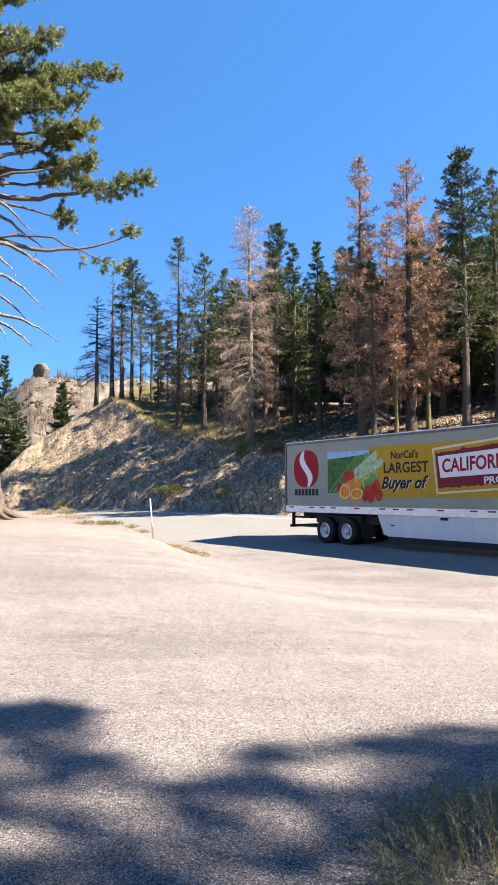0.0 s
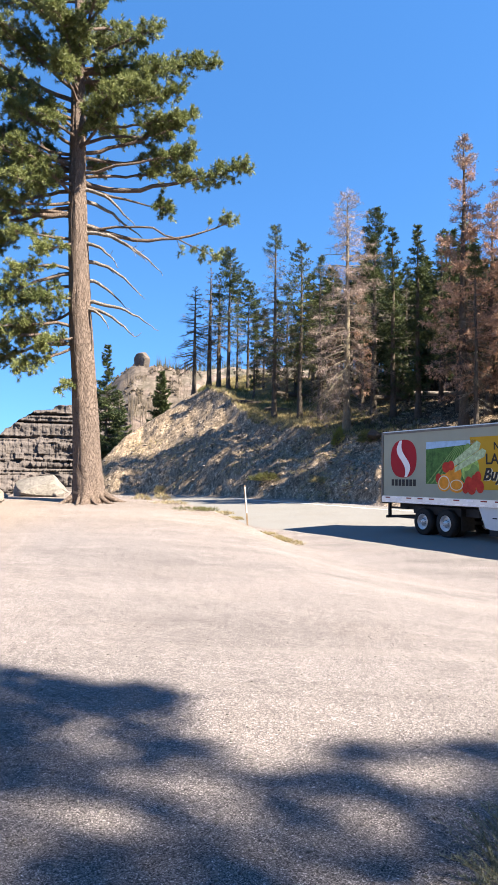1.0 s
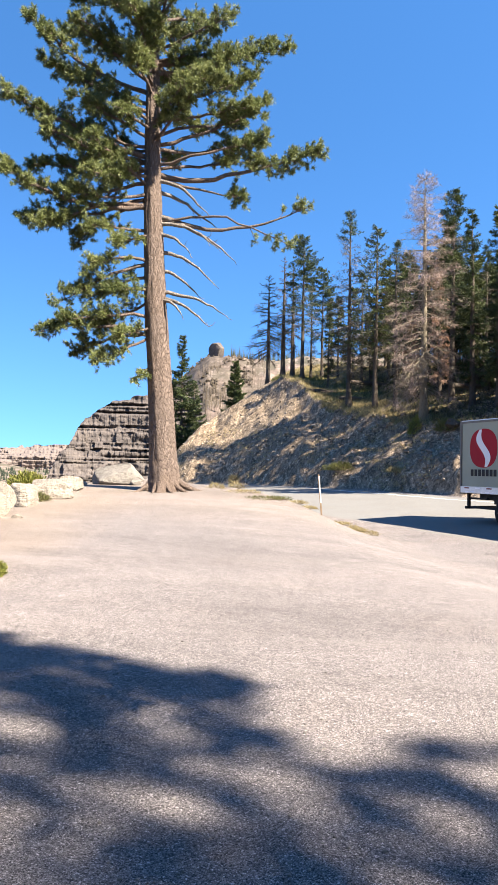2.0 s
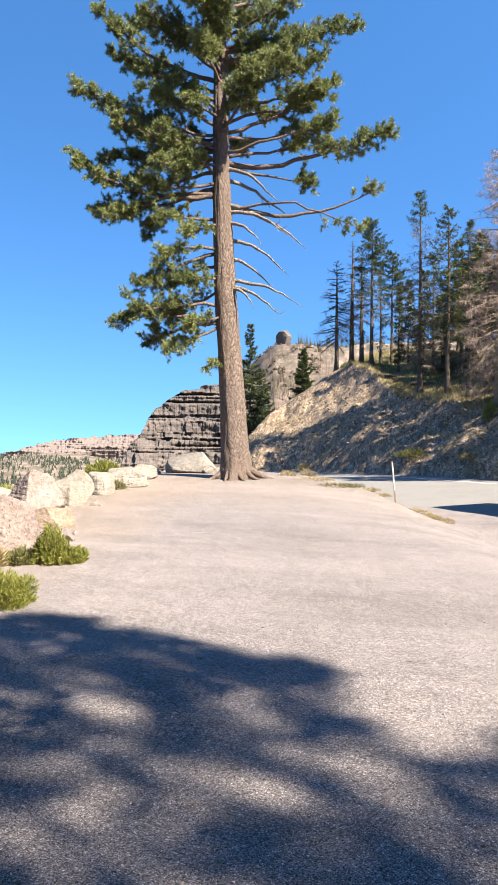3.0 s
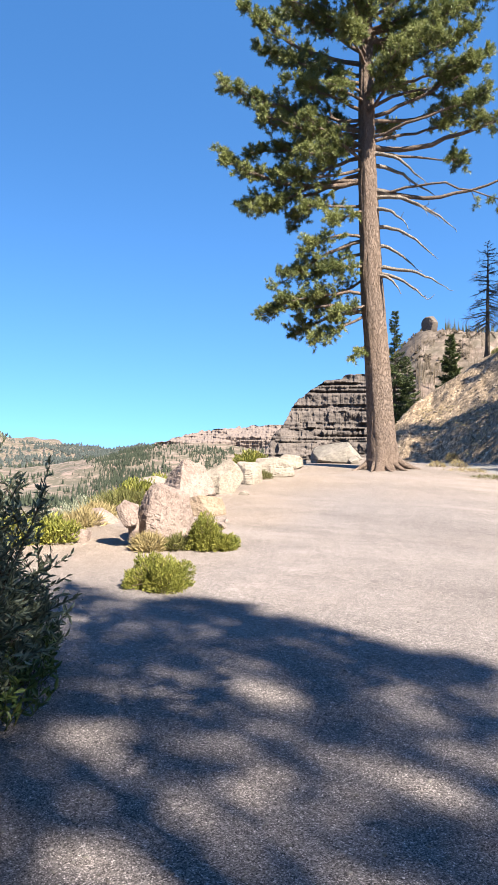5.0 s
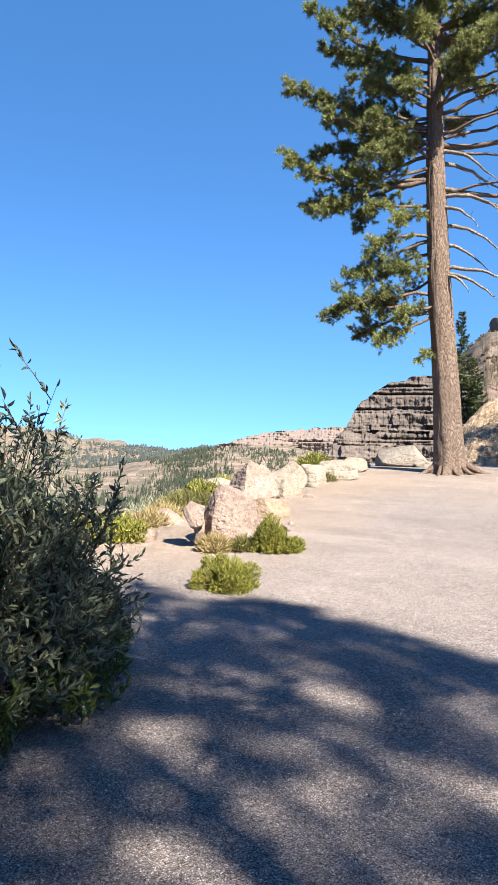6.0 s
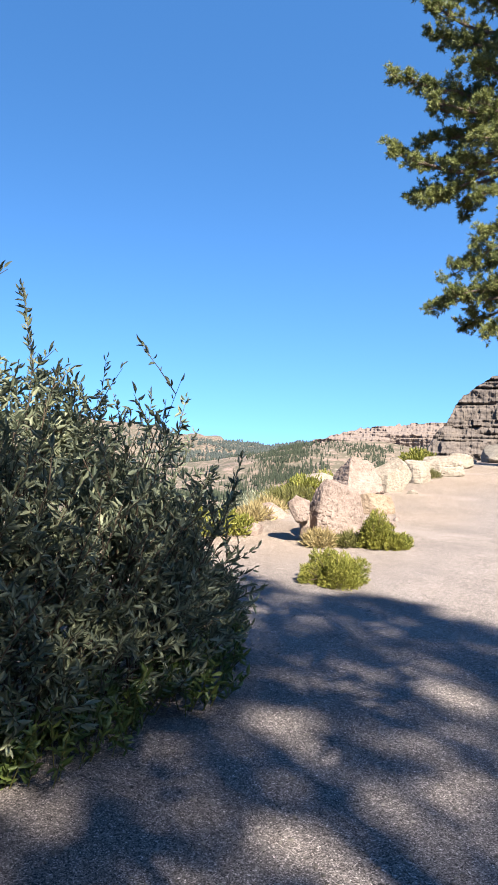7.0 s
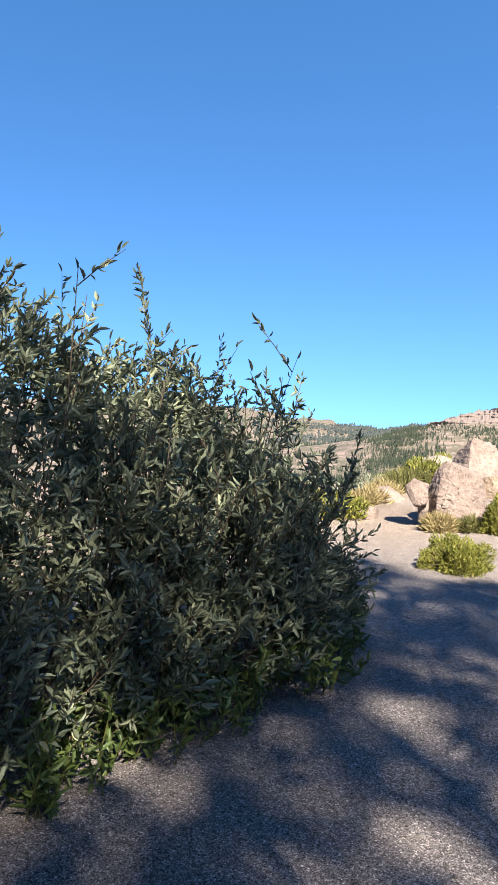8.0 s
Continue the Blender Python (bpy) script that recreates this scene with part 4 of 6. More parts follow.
    for k in range(11):
        s = 2.78 + k * 0.25
        top = 3.0 + k * 0.18
        flat("crop_row", [(s, 2.0), (min(s + 0.09, 5.29), 2.0), (min(top * 0.35 + 3.32, 5.25), 3.37), (min(top * 0.35 + 3.29, 5.23), 3.37)], y - 0.003, "print_row", root)
    for k, (s0, z0, s1, z1, w) in enumerate(((4.05, 2.62, 5.5, 3.36, 0.17), (4.3, 2.5, 5.75, 3.1, 0.15))):
        flat("printed_leek", [(s0, z0 - w * 0.6), (s1, z1 - w), (s1 + 0.08, z1 + w * 0.4), (s1 - 0.1, z1 + w), (s0, z0 + w * 0.6)], y - 0.0062 - 0.002 * k, "print_leek", root, "printed pale green leek")
    flat("ad_panel", [(5.3, 1.8), (15.2, 1.84), (15.2, 3.62), (5.05, 3.66)], y, "ochre", root, "printed ochre panel")
    for cx, cz, rx, rz, mat, pw in ((4.95, 2.95, 0.24, 0.5, "print_row", 2),
                                    (5.05, 2.55, 0.45, 0.5, "print_leaf", 2), (5.2, 2.3, 0.34, 0.4, "print_row", 2), (4.85, 2.75, 0.3, 0.3, "print_leaf", 2),
                                    (4.25, 2.35, 0.4, 0.36, "print_orange", 2), (3.75, 2.03, 0.36, 0.33, "print_orange", 2), (4.4, 1.93, 0.4, 0.26, "print_orange", 2),
                                    (3.85, 2.6, 0.2, 0.2, "print_tomato", 2), (4.1, 2.66, 0.18, 0.18, "print_tomato", 2), (3.45, 2.2, 0.16, 0.18, "print_tomato", 2),
                                    (5.0, 2.05, 0.18, 0.22, "print_tomato", 2), (5.3, 2.1, 0.18, 0.24, "print_tomato", 2), (5.55, 1.9, 0.18, 0.22, "print_tomato", 2),
                                    (5.15, 1.82, 0.2, 0.2, "print_tomato", 2), (4.85, 1.85, 0.16, 0.2, "print_tomato", 2), (5.45, 2.25, 0.16, 0.2, "print_tomato", 2)):
        y -= 0.0009
        flat("printed_fruit", disc(cx, cz, rx, rz, 18, pw), y, mat, root)
    for cx, cz, rx, rz in ((3.75, 2.03, 0.3, 0.27), (4.4, 1.95, 0.33, 0.2)):
        flat("cut_face", disc(cx, cz, rx, rz, 18), y - 0.002, "cream", root)
        flat("cut_flesh", disc(cx, cz, rx * 0.85, rz * 0.85, 18), y - 0.005, "print_orange", root)
    y = 0.006
    words("lettering", "NorCal's", 6.18, 3.18, 1.27, 0.28, y, "ink", root, bold=0.02)
    words("lettering", "LARGEST", 5.82, 2.68, 2.08, 0.38, y, "ink", root, bold=0.02)
    words("lettering_shade", "Buyer of", 5.72, 1.98, 2.2, 0.58, y, "cream", root, shear=0.35, bold=0.05)
    words("lettering", "Buyer of", 5.69, 1.99, 2.2, 0.58, y - 0.004, "ink", root, shear=0.35, bold=0.035)
    flat("sign_border", [(8.06, 3.46), (8.22, 1.93), (14.6, 2.28), (14.5, 3.98)], y + 0.002, "cream", root, "cream border of a printed sign")
    flat("sign_field", [(8.13, 3.39), (8.28, 2.0), (14.5, 2.34), (14.42, 3.9)], y - 0.001, "ochre", root)
    g = np.random.default_rng(3)
    tops = [(8.2 + k * 0.124, 3.3 + k * 0.124 * 0.077 + g.normal() * 0.018) for k in range(50)]
    lows = [(8.3 + k * 0.12, 2.13 + k * 0.12 * 0.058 + g.normal() * 0.02) for k in range(50)]
    flat("sign_ground", tops + lows[::-1], y - 0.004, "maroon", root, "worn maroon ground of a printed sign")
    flat("sign_band", [(8.3, 3.18), (8.4, 2.47), (14.3, 2.72), (14.3, 3.56)], y - 0.008, "print_white", root, "white band of a printed sign")
    words("lettering", "CALIFORNIA", 8.48, 2.63, 2.95, 0.46, y - 0.012, "red", root, tilt=0.045, bold=0.025)
    words("lettering", "PRODUCE", 10.1, 2.25, 1.75, 0.23, y - 0.012, "print_white", root, tilt=0.05, bold=0.02)


build_trailer()


# ---------------------------------------------------------------- roadside pine
PINE = (-6.02, 21.03)


def tufts(base, way, needles, length, width, g, spread=0.62):
    """Brushes of needles round each base."""
    n = len(base)
    B = np.repeat(base, needles, 0)
    W = unit(np.repeat(way, needles, 0) * 0.75 + g.normal(size=(n * needles, 3)) * spread)
    B = B + W * 0.015
    L = g.uniform(0.6, 1.15, n * needles) * length
    return blades(B, W, L, np.full(n * needles, width))


def leafy_limb(root, g, line, r0, dens, start, bare_label=""):
    """One limb along line; its twigs end in shoots set round with needles, so that they stand in clumps with gaps between."""
    line = np.asarray(line, float)
    q = np.linspace(0, 1, len(line))
    t = np.linspace(0, 1, 12)
    P = np.stack([np.interp(t, q, line[:, a]) for a in range(3)], 1)
    P[1:-1] = (P[:-2] + 2 * P[1:-1] + P[2:]) / 4
    L = np.linalg.norm(np.diff(P, axis=0), axis=1).sum()
    P[1:] += np.cumsum(g.normal(size=(11, 3)), 0) * 0.011 * L
    v, f = tube(P, r0 * (1 - t) ** 0.7 + 0.008, 7)
    wood = Pile()
    wood.add(v, f)
    D = unit(np.gradient(P, axis=0))
    n = int(L * (12 if dens > 0.3 else 10) * max(dens, 0.16)) + (2 if dens > 0.02 else 0)
    bases, ways = [], []
    for k in range(n):
        w = 1.0 if k == 0 else start + (1 - start) * g.random() ** 0.75
        b = np.array([np.interp(w, t, P[:, a]) for a in range(3)])
        d = np.array([np.interp(w, t, D[:, a]) for a in range(3)])
        sd = np.cross(d, [0, 0, 1.0]) * g.choice([-1, 1])
        bl = g.uniform(0.25, 0.85) * (0.4 + 0.6 * (1 - w)) * min(1.0, 0.3 + L / 4)
        wy = unit(d * g.uniform(0.3, 1.0) + sd * g.uniform(0.0, 0.9) + np.array([0, 0, g.normal(0.05, 0.5)]))
        c = b + wy * bl * 0.5 + g.normal(size=3) * 0.03
        e = b + wy * bl + np.array([0, 0, 0.1 * bl])
        vv, ff = tube(np.array([b, c, e]), [0.014, 0.01, 0.006], 4)
        wood.add(vv, ff)
        if dens <= 0.02:
            continue
        for j in range(4):
            o = c + (e - c) * g.uniform(0.0, 1.0)
            up = unit(wy * 0.8 + g.normal(size=3) * 0.55 + np.array([0, 0, 0.4]))
            s = g.uniform(0.15, 1.0, 5)[:, None]
            bases.append(o + up * s * g.uniform(0.14, 0.27) + g.normal(size=(5, 3)) * 0.012)
            ways.append(np.repeat(up[None], 5, 0))
    limb = part("limb", wood.mesh("limb", "dead_wood" if dens <= 0.02 else "pine_bark", True), root, bare_label)
    if bases:
        vv, ff = tufts(np.concatenate(bases), np.concatenate(ways), 9, 0.12, 0.02, g, 0.8)
        part("foliage", mesh_of("foliage", vv, ff, "pine_needles"), limb)["kind"] = "stuff"


def pine_axis(z):
    return np.array([np.interp(z, [0, 2.5, 6, 9.5, 13, 20], [0.0, -0.15, -0.42, -0.58, -0.64, -0.7]), 0.0, z])


def pine_trunk(root):
    n, m = 130, 72
    hh = np.concatenate([np.linspace(0, 1.2, 40)[:-1], np.linspace(1.2, 20.3, n - 39)])
    th = np.linspace(0, 2 * np.pi, m, endpoint=False)
    Z, T = np.meshgrid(hh, th, indexing="ij")
    r = np.interp(Z, [0, 1.2, 2.5, 6, 9.5, 13, 20.3], [0.47, 0.42, 0.385, 0.33, 0.265, 0.2, 0.02])
    flare = np.exp(-Z / 0.3) * (0.12 + 0.2 * np.maximum(0, np.sin(T * 3 + 0.7 + 0.4 * np.sin(T))) ** 2 + 0.12 * np.maximum(0, np.sin(T * 7 + 2)) ** 3)
    r = r + flare
    gx, gz = T * r.mean() * 9, Z * 1.6
    ridge = np.abs(fbm(T / (2 * np.pi) * 26 + 0.25 * fbm(Z * 1.5, T, 2, 3), Z * 2.0, 3, 11)) * 0.05 + 0.015 * fbm(gx, gz, 4, 6)
    r = r + (0.012 - ridge) * np.clip(Z / 0.2, 0.4, 1) * np.clip((20 - Z) / 8, 0.1, 1)
    ax = np.interp(Z, [0, 2.5, 6, 9.5, 13, 20], [0.0, -0.15, -0.42, -0.58, -0.64, -0.7])
    V = np.stack([ax + r * np.cos(T), r * np.sin(T), Z - 0.12], -1)
    i, j = np.meshgrid(np.arange(n - 1), np.arange(m), indexing="ij")
    i, j = i[: len(hh) - 1], j[: len(hh) - 1]
    a, b = i * m + j, i * m + (j + 1) % m
    part("trunk", mesh_of("trunk", V.reshape(-1, 3), np.stack([a, b, b + m, a + m], -1).reshape(-1, 4), "pine_bark", True), root)
    g = np.random.default_rng(4)
    for ang, ln, r0 in ((-0.25, 1.05, 0.13), (-0.9, 0.7, 0.11), (-1.5, 0.6, 0.1), (-2.2, 0.62, 0.1), (-2.9, 0.75, 0.11), (0.5, 0.8, 0.1), (2.4, 0.7, 0.1)):
        q = np.linspace(0, 1, 8)
        P = np.column_stack([np.cos(ang + 0.25 * q) * (0.33 + ln * q), np.sin(ang + 0.25 * q) * (0.33 + ln * q), 0.3 * (1 - q) ** 2.2 + 0.02 - 0.1 * q])
        v, f = tube(P, r0 * (1 - 0.8 * q), 9)
        part("root", mesh_of("root", v, f, "pine_bark", True), root)


def build_pine():
    z0 = ground_z(*PINE)
    root = thing("pine_tree", None, "tall old pine with furrowed bark and ragged green crown", "tree", at=(*PINE, z0), rz=15.7)
    pine_trunk(root)
    g = np.random.default_rng(21)

    def limb(h, reach, end, depth, dens=1.0, start=0.3, r0=0.06, sag=0.0, label=""):
        a = pine_axis(h)
        e = np.array([reach, depth, end])
        q = np.linspace(0, 1, 6)[:, None]
        line = a * (1 - q) + e * q + np.array([0, 0, 1.0]) * (-sag * np.sin(np.pi * q))
        leafy_limb(root, g, line, r0, dens, start, label)

    # height at the trunk, reach, end height, depth, needles, start, thickness, sag: the limbs over the road
    for row in ((9.85, 4.35, 10.5, -0.6, 0.9, 0.55, 0.085, 0.35), (8.5, 4.25, 8.75, -0.5, 0.13, 0.6, 0.07, 0.45), (10.7, 2.85, 12.3, -0.3, 0.9, 0.5, 0.06, 0.25), (12.0, 2.4, 12.5, -0.6, 1.0, 0.35, 0.055, 0.1),
                (13.2, 3.4, 14.0, 0.0, 1.0, 0.35, 0.06, 0.1), (10.5, 2.8, 11.2, 0.5, 0.8, 0.5, 0.055, 0.1), (9.6, 2.1, 9.05, -0.4, 0.5, 0.85, 0.05, -0.1), (11.4, 2.3, 11.7, -0.9, 0.9, 0.45, 0.05, 0.0)):
        limb(*row)
    for row in ((13.4, 2.3, 13.3, -0.9, 1.0, 0.25, 0.05, 0.0), (12.9, 1.7, 13.0, -1.2, 1.0, 0.2, 0.05, 0.0), (11.0, 2.4, 12.2, 0.9, 0.8, 0.5, 0.05, 0.0), (8.3, 3.4, 7.6, -0.7, 0.14, 0.8, 0.04, -0.25), (10.0, 3.0, 10.4, -1.0, 0.7, 0.55, 0.05, 0.0), (9.9, 2.6, 10.9, 0.6, 0.8, 0.5, 0.05, 0.1)):
        limb(*row)
    # the limbs over the lot's edge
    for row in ((8.75, -5.1, 9.6, -0.4, 1.0, 0.5, 0.09, 0.5), (8.8, -3.8, 7.9, -0.6, 0.9, 0.55, 0.06, -0.3), (9.0, -4.3, 8.6, 0.5, 1.0, 0.4, 0.06, 0.2), (8.9, -2.9, 7.7, 0.4, 0.7, 0.55, 0.05, -0.2),
                (10.3, -5.0, 12.0, -0.4, 1.0, 0.45, 0.08, 0.35), (10.2, -3.8, 11.1, 0.7, 1.0, 0.35, 0.06, 0.15), (9.8, -3.55, 10.5, -0.9, 1.0, 0.3, 0.06, 0.1), (9.5, -3.4, 9.4, 0.8, 1.0, 0.3, 0.06, 0.1)):
        limb(*row)
    for row in ((10.8, -2.9, 11.6, -1.2, 1.0, 0.25, 0.05, 0.0), (9.3, -2.4, 10.1, -1.3, 1.0, 0.2, 0.05, 0.0), (12.3, -4.5, 14.4, -0.3, 1.0, 0.35, 0.07, 0.2), (12.0, -3.9, 13.4, 0.7, 1.0, 0.3, 0.06, 0.1),
                (12.6, -2.9, 13.7, -1.0, 1.0, 0.2, 0.06, 0.0), (11.6, -3.0, 12.5, -0.6, 1.0, 0.3, 0.06, 0.0), (13.4, -3.4, 14.6, 0.8, 1.0, 0.25, 0.05, 0.0), (10.0, -4.1, 10.0, -0.2, 1.0, 0.3, 0.05, 0.1), (10.6, -3.6, 11.0, 0.3, 1.0, 0.3, 0.05, 0.1), (9.1, -3.0, 8.9, -0.9, 1.0, 0.3, 0.05, 0.1), (9.7, -2.4, 9.2, -1.1, 1.0, 0.3, 0.05, 0.0)):
        limb(*row)
    # the low boughs
    for row in ((6.9, -3.1, 5.65, -0.4, 1.0, 0.3, 0.06, -0.4), (7.0, -2.35, 6.6, -0.7, 1.0, 0.25, 0.05, -0.2), (6.6, -2.6, 6.1, 0.7, 1.0, 0.25, 0.05, -0.15), (4.65, -3.75, 4.6, -0.5, 1.0, 0.3, 0.06, -0.25),
                (4.8, -2.9, 4.15, 0.4, 1.0, 0.25, 0.05, -0.2), (4.7, -2.05, 3.9, -0.5, 1.0, 0.3, 0.045, -0.1), (5.3, -3.1, 5.0, -0.8, 1.0, 0.3, 0.05, -0.15), (4.0, -0.95, 3.45, -0.3, 0.5, 0.4, 0.03, 0.0)):
        limb(*row)
    for row in ((8.0, -2.45, 7.9, -0.4, 1.0, 0.3, 0.05, 0.0), (7.9, -1.6, 7.3, -0.7, 1.0, 0.25, 0.04, 0.0), (6.2, -1.6, 5.9, -0.9, 1.0, 0.2, 0.04, 0.0), (5.0, -1.4, 4.6, -0.8, 1.0, 0.2, 0.04, 0.0), (5.9, -2.2, 5.2, 0.6, 0.9, 0.3, 0.04, 0.0)):
        limb(*row)
    # boughs towards and away from the lot that veil the upper trunk
    for k in range(15):
        h = g.uniform(10.6, 14.0)
        a = g.uniform(-2.7, -0.5)
        ln = g.uniform(1.4, 2.6)
        limb(h, -0.6 + ln * math.cos(a), h + g.uniform(-0.1, 0.8), ln * math.sin(a), 1.0, 0.25, 0.05)
    for k in range(8):
        h = g.uniform(9.0, 14.0)
        a = g.uniform(0.6, 2.8)
        ln = g.uniform(1.6, 3.0)
        limb(h, -0.6 + ln * math.cos(a), h + g.uniform(-0.1, 0.8), ln * math.sin(a), 1.0, 0.3, 0.05)
    for k in range(24):
        h = g.uniform(13.4, 19.6)
        a = g.uniform(0, 2 * math.pi)
        ln = 4.2 * (20.8 - h) / 7.4 * g.uniform(0.55, 1.0)
        limb(h, -0.65 + ln * math.cos(a), h + 0.35 * ln * g.uniform(0.4, 1.2), ln * math.sin(a), 0.8, 0.25, 0.05)
    for h, rx, eh, dp in ((9.6, 1.3, 8.5, -0.4), (8.5, 2.0, 7.2, -0.3), (8.2, 1.5, 7.5, -0.5), (7.4, 1.55, 6.5, -0.2), (6.75, 0.95, 6.05, 0.1), (6.1, 1.75, 5.4, -0.3), (5.95, 1.2, 5.05, -0.4),
                          (9.3, 1.6, 8.2, 0.4), (7.9, 0.6, 7.3, -0.6), (5.75, 0.4, 5.2, -0.5)):
        limb(h, rx, eh, dp, 0.01, 0.4, 0.065, -0.25, "bare grey dead limb")


build_pine()


# ---------------------------------------------------------------- rocks
def rock_mesh(name, seed, size, material, sub=5, planes=14, rough=0.06, flat_top=0.0, block=0.0, taper=0.22):
    g = np.random.default_rng(seed)
    bm = bmesh.new()
    bmesh.ops.create_icosphere(bm, subdivisions=sub, radius=1)
    V = np.array([v.co for v in bm.verts])
    planes = planes + 5
    N = unit(g.normal(size=(planes, 3)))
    dist = g.uniform(0.56, 0.94, planes)
    if flat_top:
        N = np.vstack([N, [0.05, 0, 1.0]])
        dist = np.append(dist, flat_top)
    c = V @ N.T
    rad = np.where(c > 0.05, dist / np.maximum(c, 0.05), 9).min(1)
    rad = np.minimum(rad, 1.2)
    if block:
        rad = np.minimum(rad + block, 1.0 / (np.abs(V) ** 6).sum(1) ** (1 / 6))
    P = V * rad[:, None]
    P[:, :2] *= (1 - taper * (P[:, 2:3] + 0.3))
    s = np.array(size)
    Q = P + seed

    def n3(f, octaves, k, gain=0.6):
        return (fbm(Q[:, 0] * f, Q[:, 1] * f, octaves, k, gain) + fbm(Q[:, 1] * f, Q[:, 2] * f, octaves, k + 5, gain) + fbm(Q[:, 2] * f, Q[:, 0] * f, octaves, k + 9, gain)) * 0.6

    crack = np.abs(n3(1.7, 3, seed + 3))
    d = n3(4, 4, seed, 0.65) * rough * 0.4 + n3(14, 3, seed + 1, 0.7) * rough * 0.5 - np.clip(0.04 - crack, 0, 1) * rough * 12 + n3(1.1, 2, seed + 7) * rough * 1.0
    P = P * (1 + d)[:, None] * s
    for v, p in zip(bm.verts, P):
        v.co = p
    me = bpy.data.meshes.new(name)
    bm.to_mesh(me)
    bm.free()
    me.materials.append(M[material])
    return me


def boulder(az, d, size, seed, material, label, up=0.35, rz=0.0, name="boulder", tilt=(0, 0), sub=5, flat_top=0.0, rough=0.06, planes=14, block=0.0, taper=0.22):
    x, y = polar(az, d)
    ob = thing(name, rock_mesh(name, seed, size, material, sub, planes, rough, flat_top, block, taper), label, "boulder", "boulders along the edge")
    ob.matrix_basis = pose(x, y, ground_z(x, y) + size[2] * up, tilt[0], tilt[1], rz)
    return ob


boulder(33.9, 11.3, (0.56, 0.5, 0.56), 3, "boulder", "pinkish angular boulder beside a green shrub", 0.66, 12, tilt=(-4, 14), rough=0.085, planes=2, sub=6, block=0.05, flat_top=0.85, taper=0.42)
boulder(36.6, 11.1, (0.25, 0.28, 0.19), 8, "boulder", "small pinkish rock jutting from a larger boulder", 2.75, 10, tilt=(0, 18), sub=5, planes=3, rough=0.09)
boulder(36.0, 11.15, (0.09, 0.2, 0.28), 9, "boulder", "narrow upright rock propping a jutting one", 0.8, 10, tilt=(0, -8), sub=4)
boulder(31.8, 15.0, (0.53, 0.5, 0.62), 14, "boulder", "tall pink-brown boulder with a shaded face", 0.7, 50, rough=0.1, planes=3, sub=6, block=0.06, flat_top=0.9)
boulder(30.1, 13.9, (0.55, 0.5, 0.4), 18, "tan_rock", "low tan rock sunk into the dirt", 0.2, 0, planes=8, rough=0.07)
boulder(28.7, 16.9, (0.46, 0.42, 0.4), 21, "boulder_pale", "pale smooth boulder with a dark hollow beneath", 0.78, 40, tilt=(0, 16), planes=3)
boulder(26.9, 18.9, (0.55, 0.5, 0.36), 25, "boulder_pale", "pale cream boulder among others", 0.55, 15, block=0.1, rough=0.1, planes=3)
boulder(24.7, 20.6, (0.62, 0.5, 0.38), 30, "boulder_pale", "long pale boulder with pitted flank", 0.6, 20, block=0.12, rough=0.1, planes=3)
boulder(23.3, 22.2, (0.36, 0.4, 0.3), 33, "boulder_pale", "pale blocky boulder at the row's end", 0.6, 0, block=0.15, rough=0.08)
boulder(20.0, 25.4, (0.95, 0.6, 0.46), 36, "slab", "grey wedge-shaped slab lying near the pine", 0.62, 14, tilt=(0, -10), flat_top=0.75, planes=1, rough=0.05, block=0.12, taper=0.3)
boulder(18.2, 24.6, (0.26, 0.3, 0.2), 40, "slab", "small grey stone by the slab", 0.4, 0, sub=4)
for az, d, s, sd in ((29.0, 12.4, 0.14, 51), (28.6, 13.0, 0.1, 52), (27.2, 16.4, 0.16, 53), (40.2, 11.8, 0.25, 54), (38.6, 13.4, 0.4, 55), (34.4, 17.2, 0.7, 56), (37.5, 19.0, 0.8, 57), (22.4, 24.2, 0.16, 58), (36.6, 26, 1.2, 59), (39.5, 31, 1.5, 60), (33.8, 34, 1.4, 61)):
    boulder(az, d, (s, s * 0.8, s * 0.6), sd, "boulder" if d < 16 else "boulder_pale", "small broken stone on the dirt" if s < 0.3 else "pale outcrop on the valley slope", 0.35, sd * 20, "stone" if s < 0.3 else "boulder", sub=4)
# the tower on the ridge
kx, ky = polar(12.1, 405)
kz = EYE + 405 * rise(9.1)
knob = thing("rock_tower", rock_mesh("rock_tower", 77, (4.9, 4.9, 6.0), "tower", 5, 30, 0.09, 0.9, 0.15, 0.1), "dark rock tower standing on the ridge", "rock")
knob.matrix_basis = pose(kx, ky, kz + 2.4)


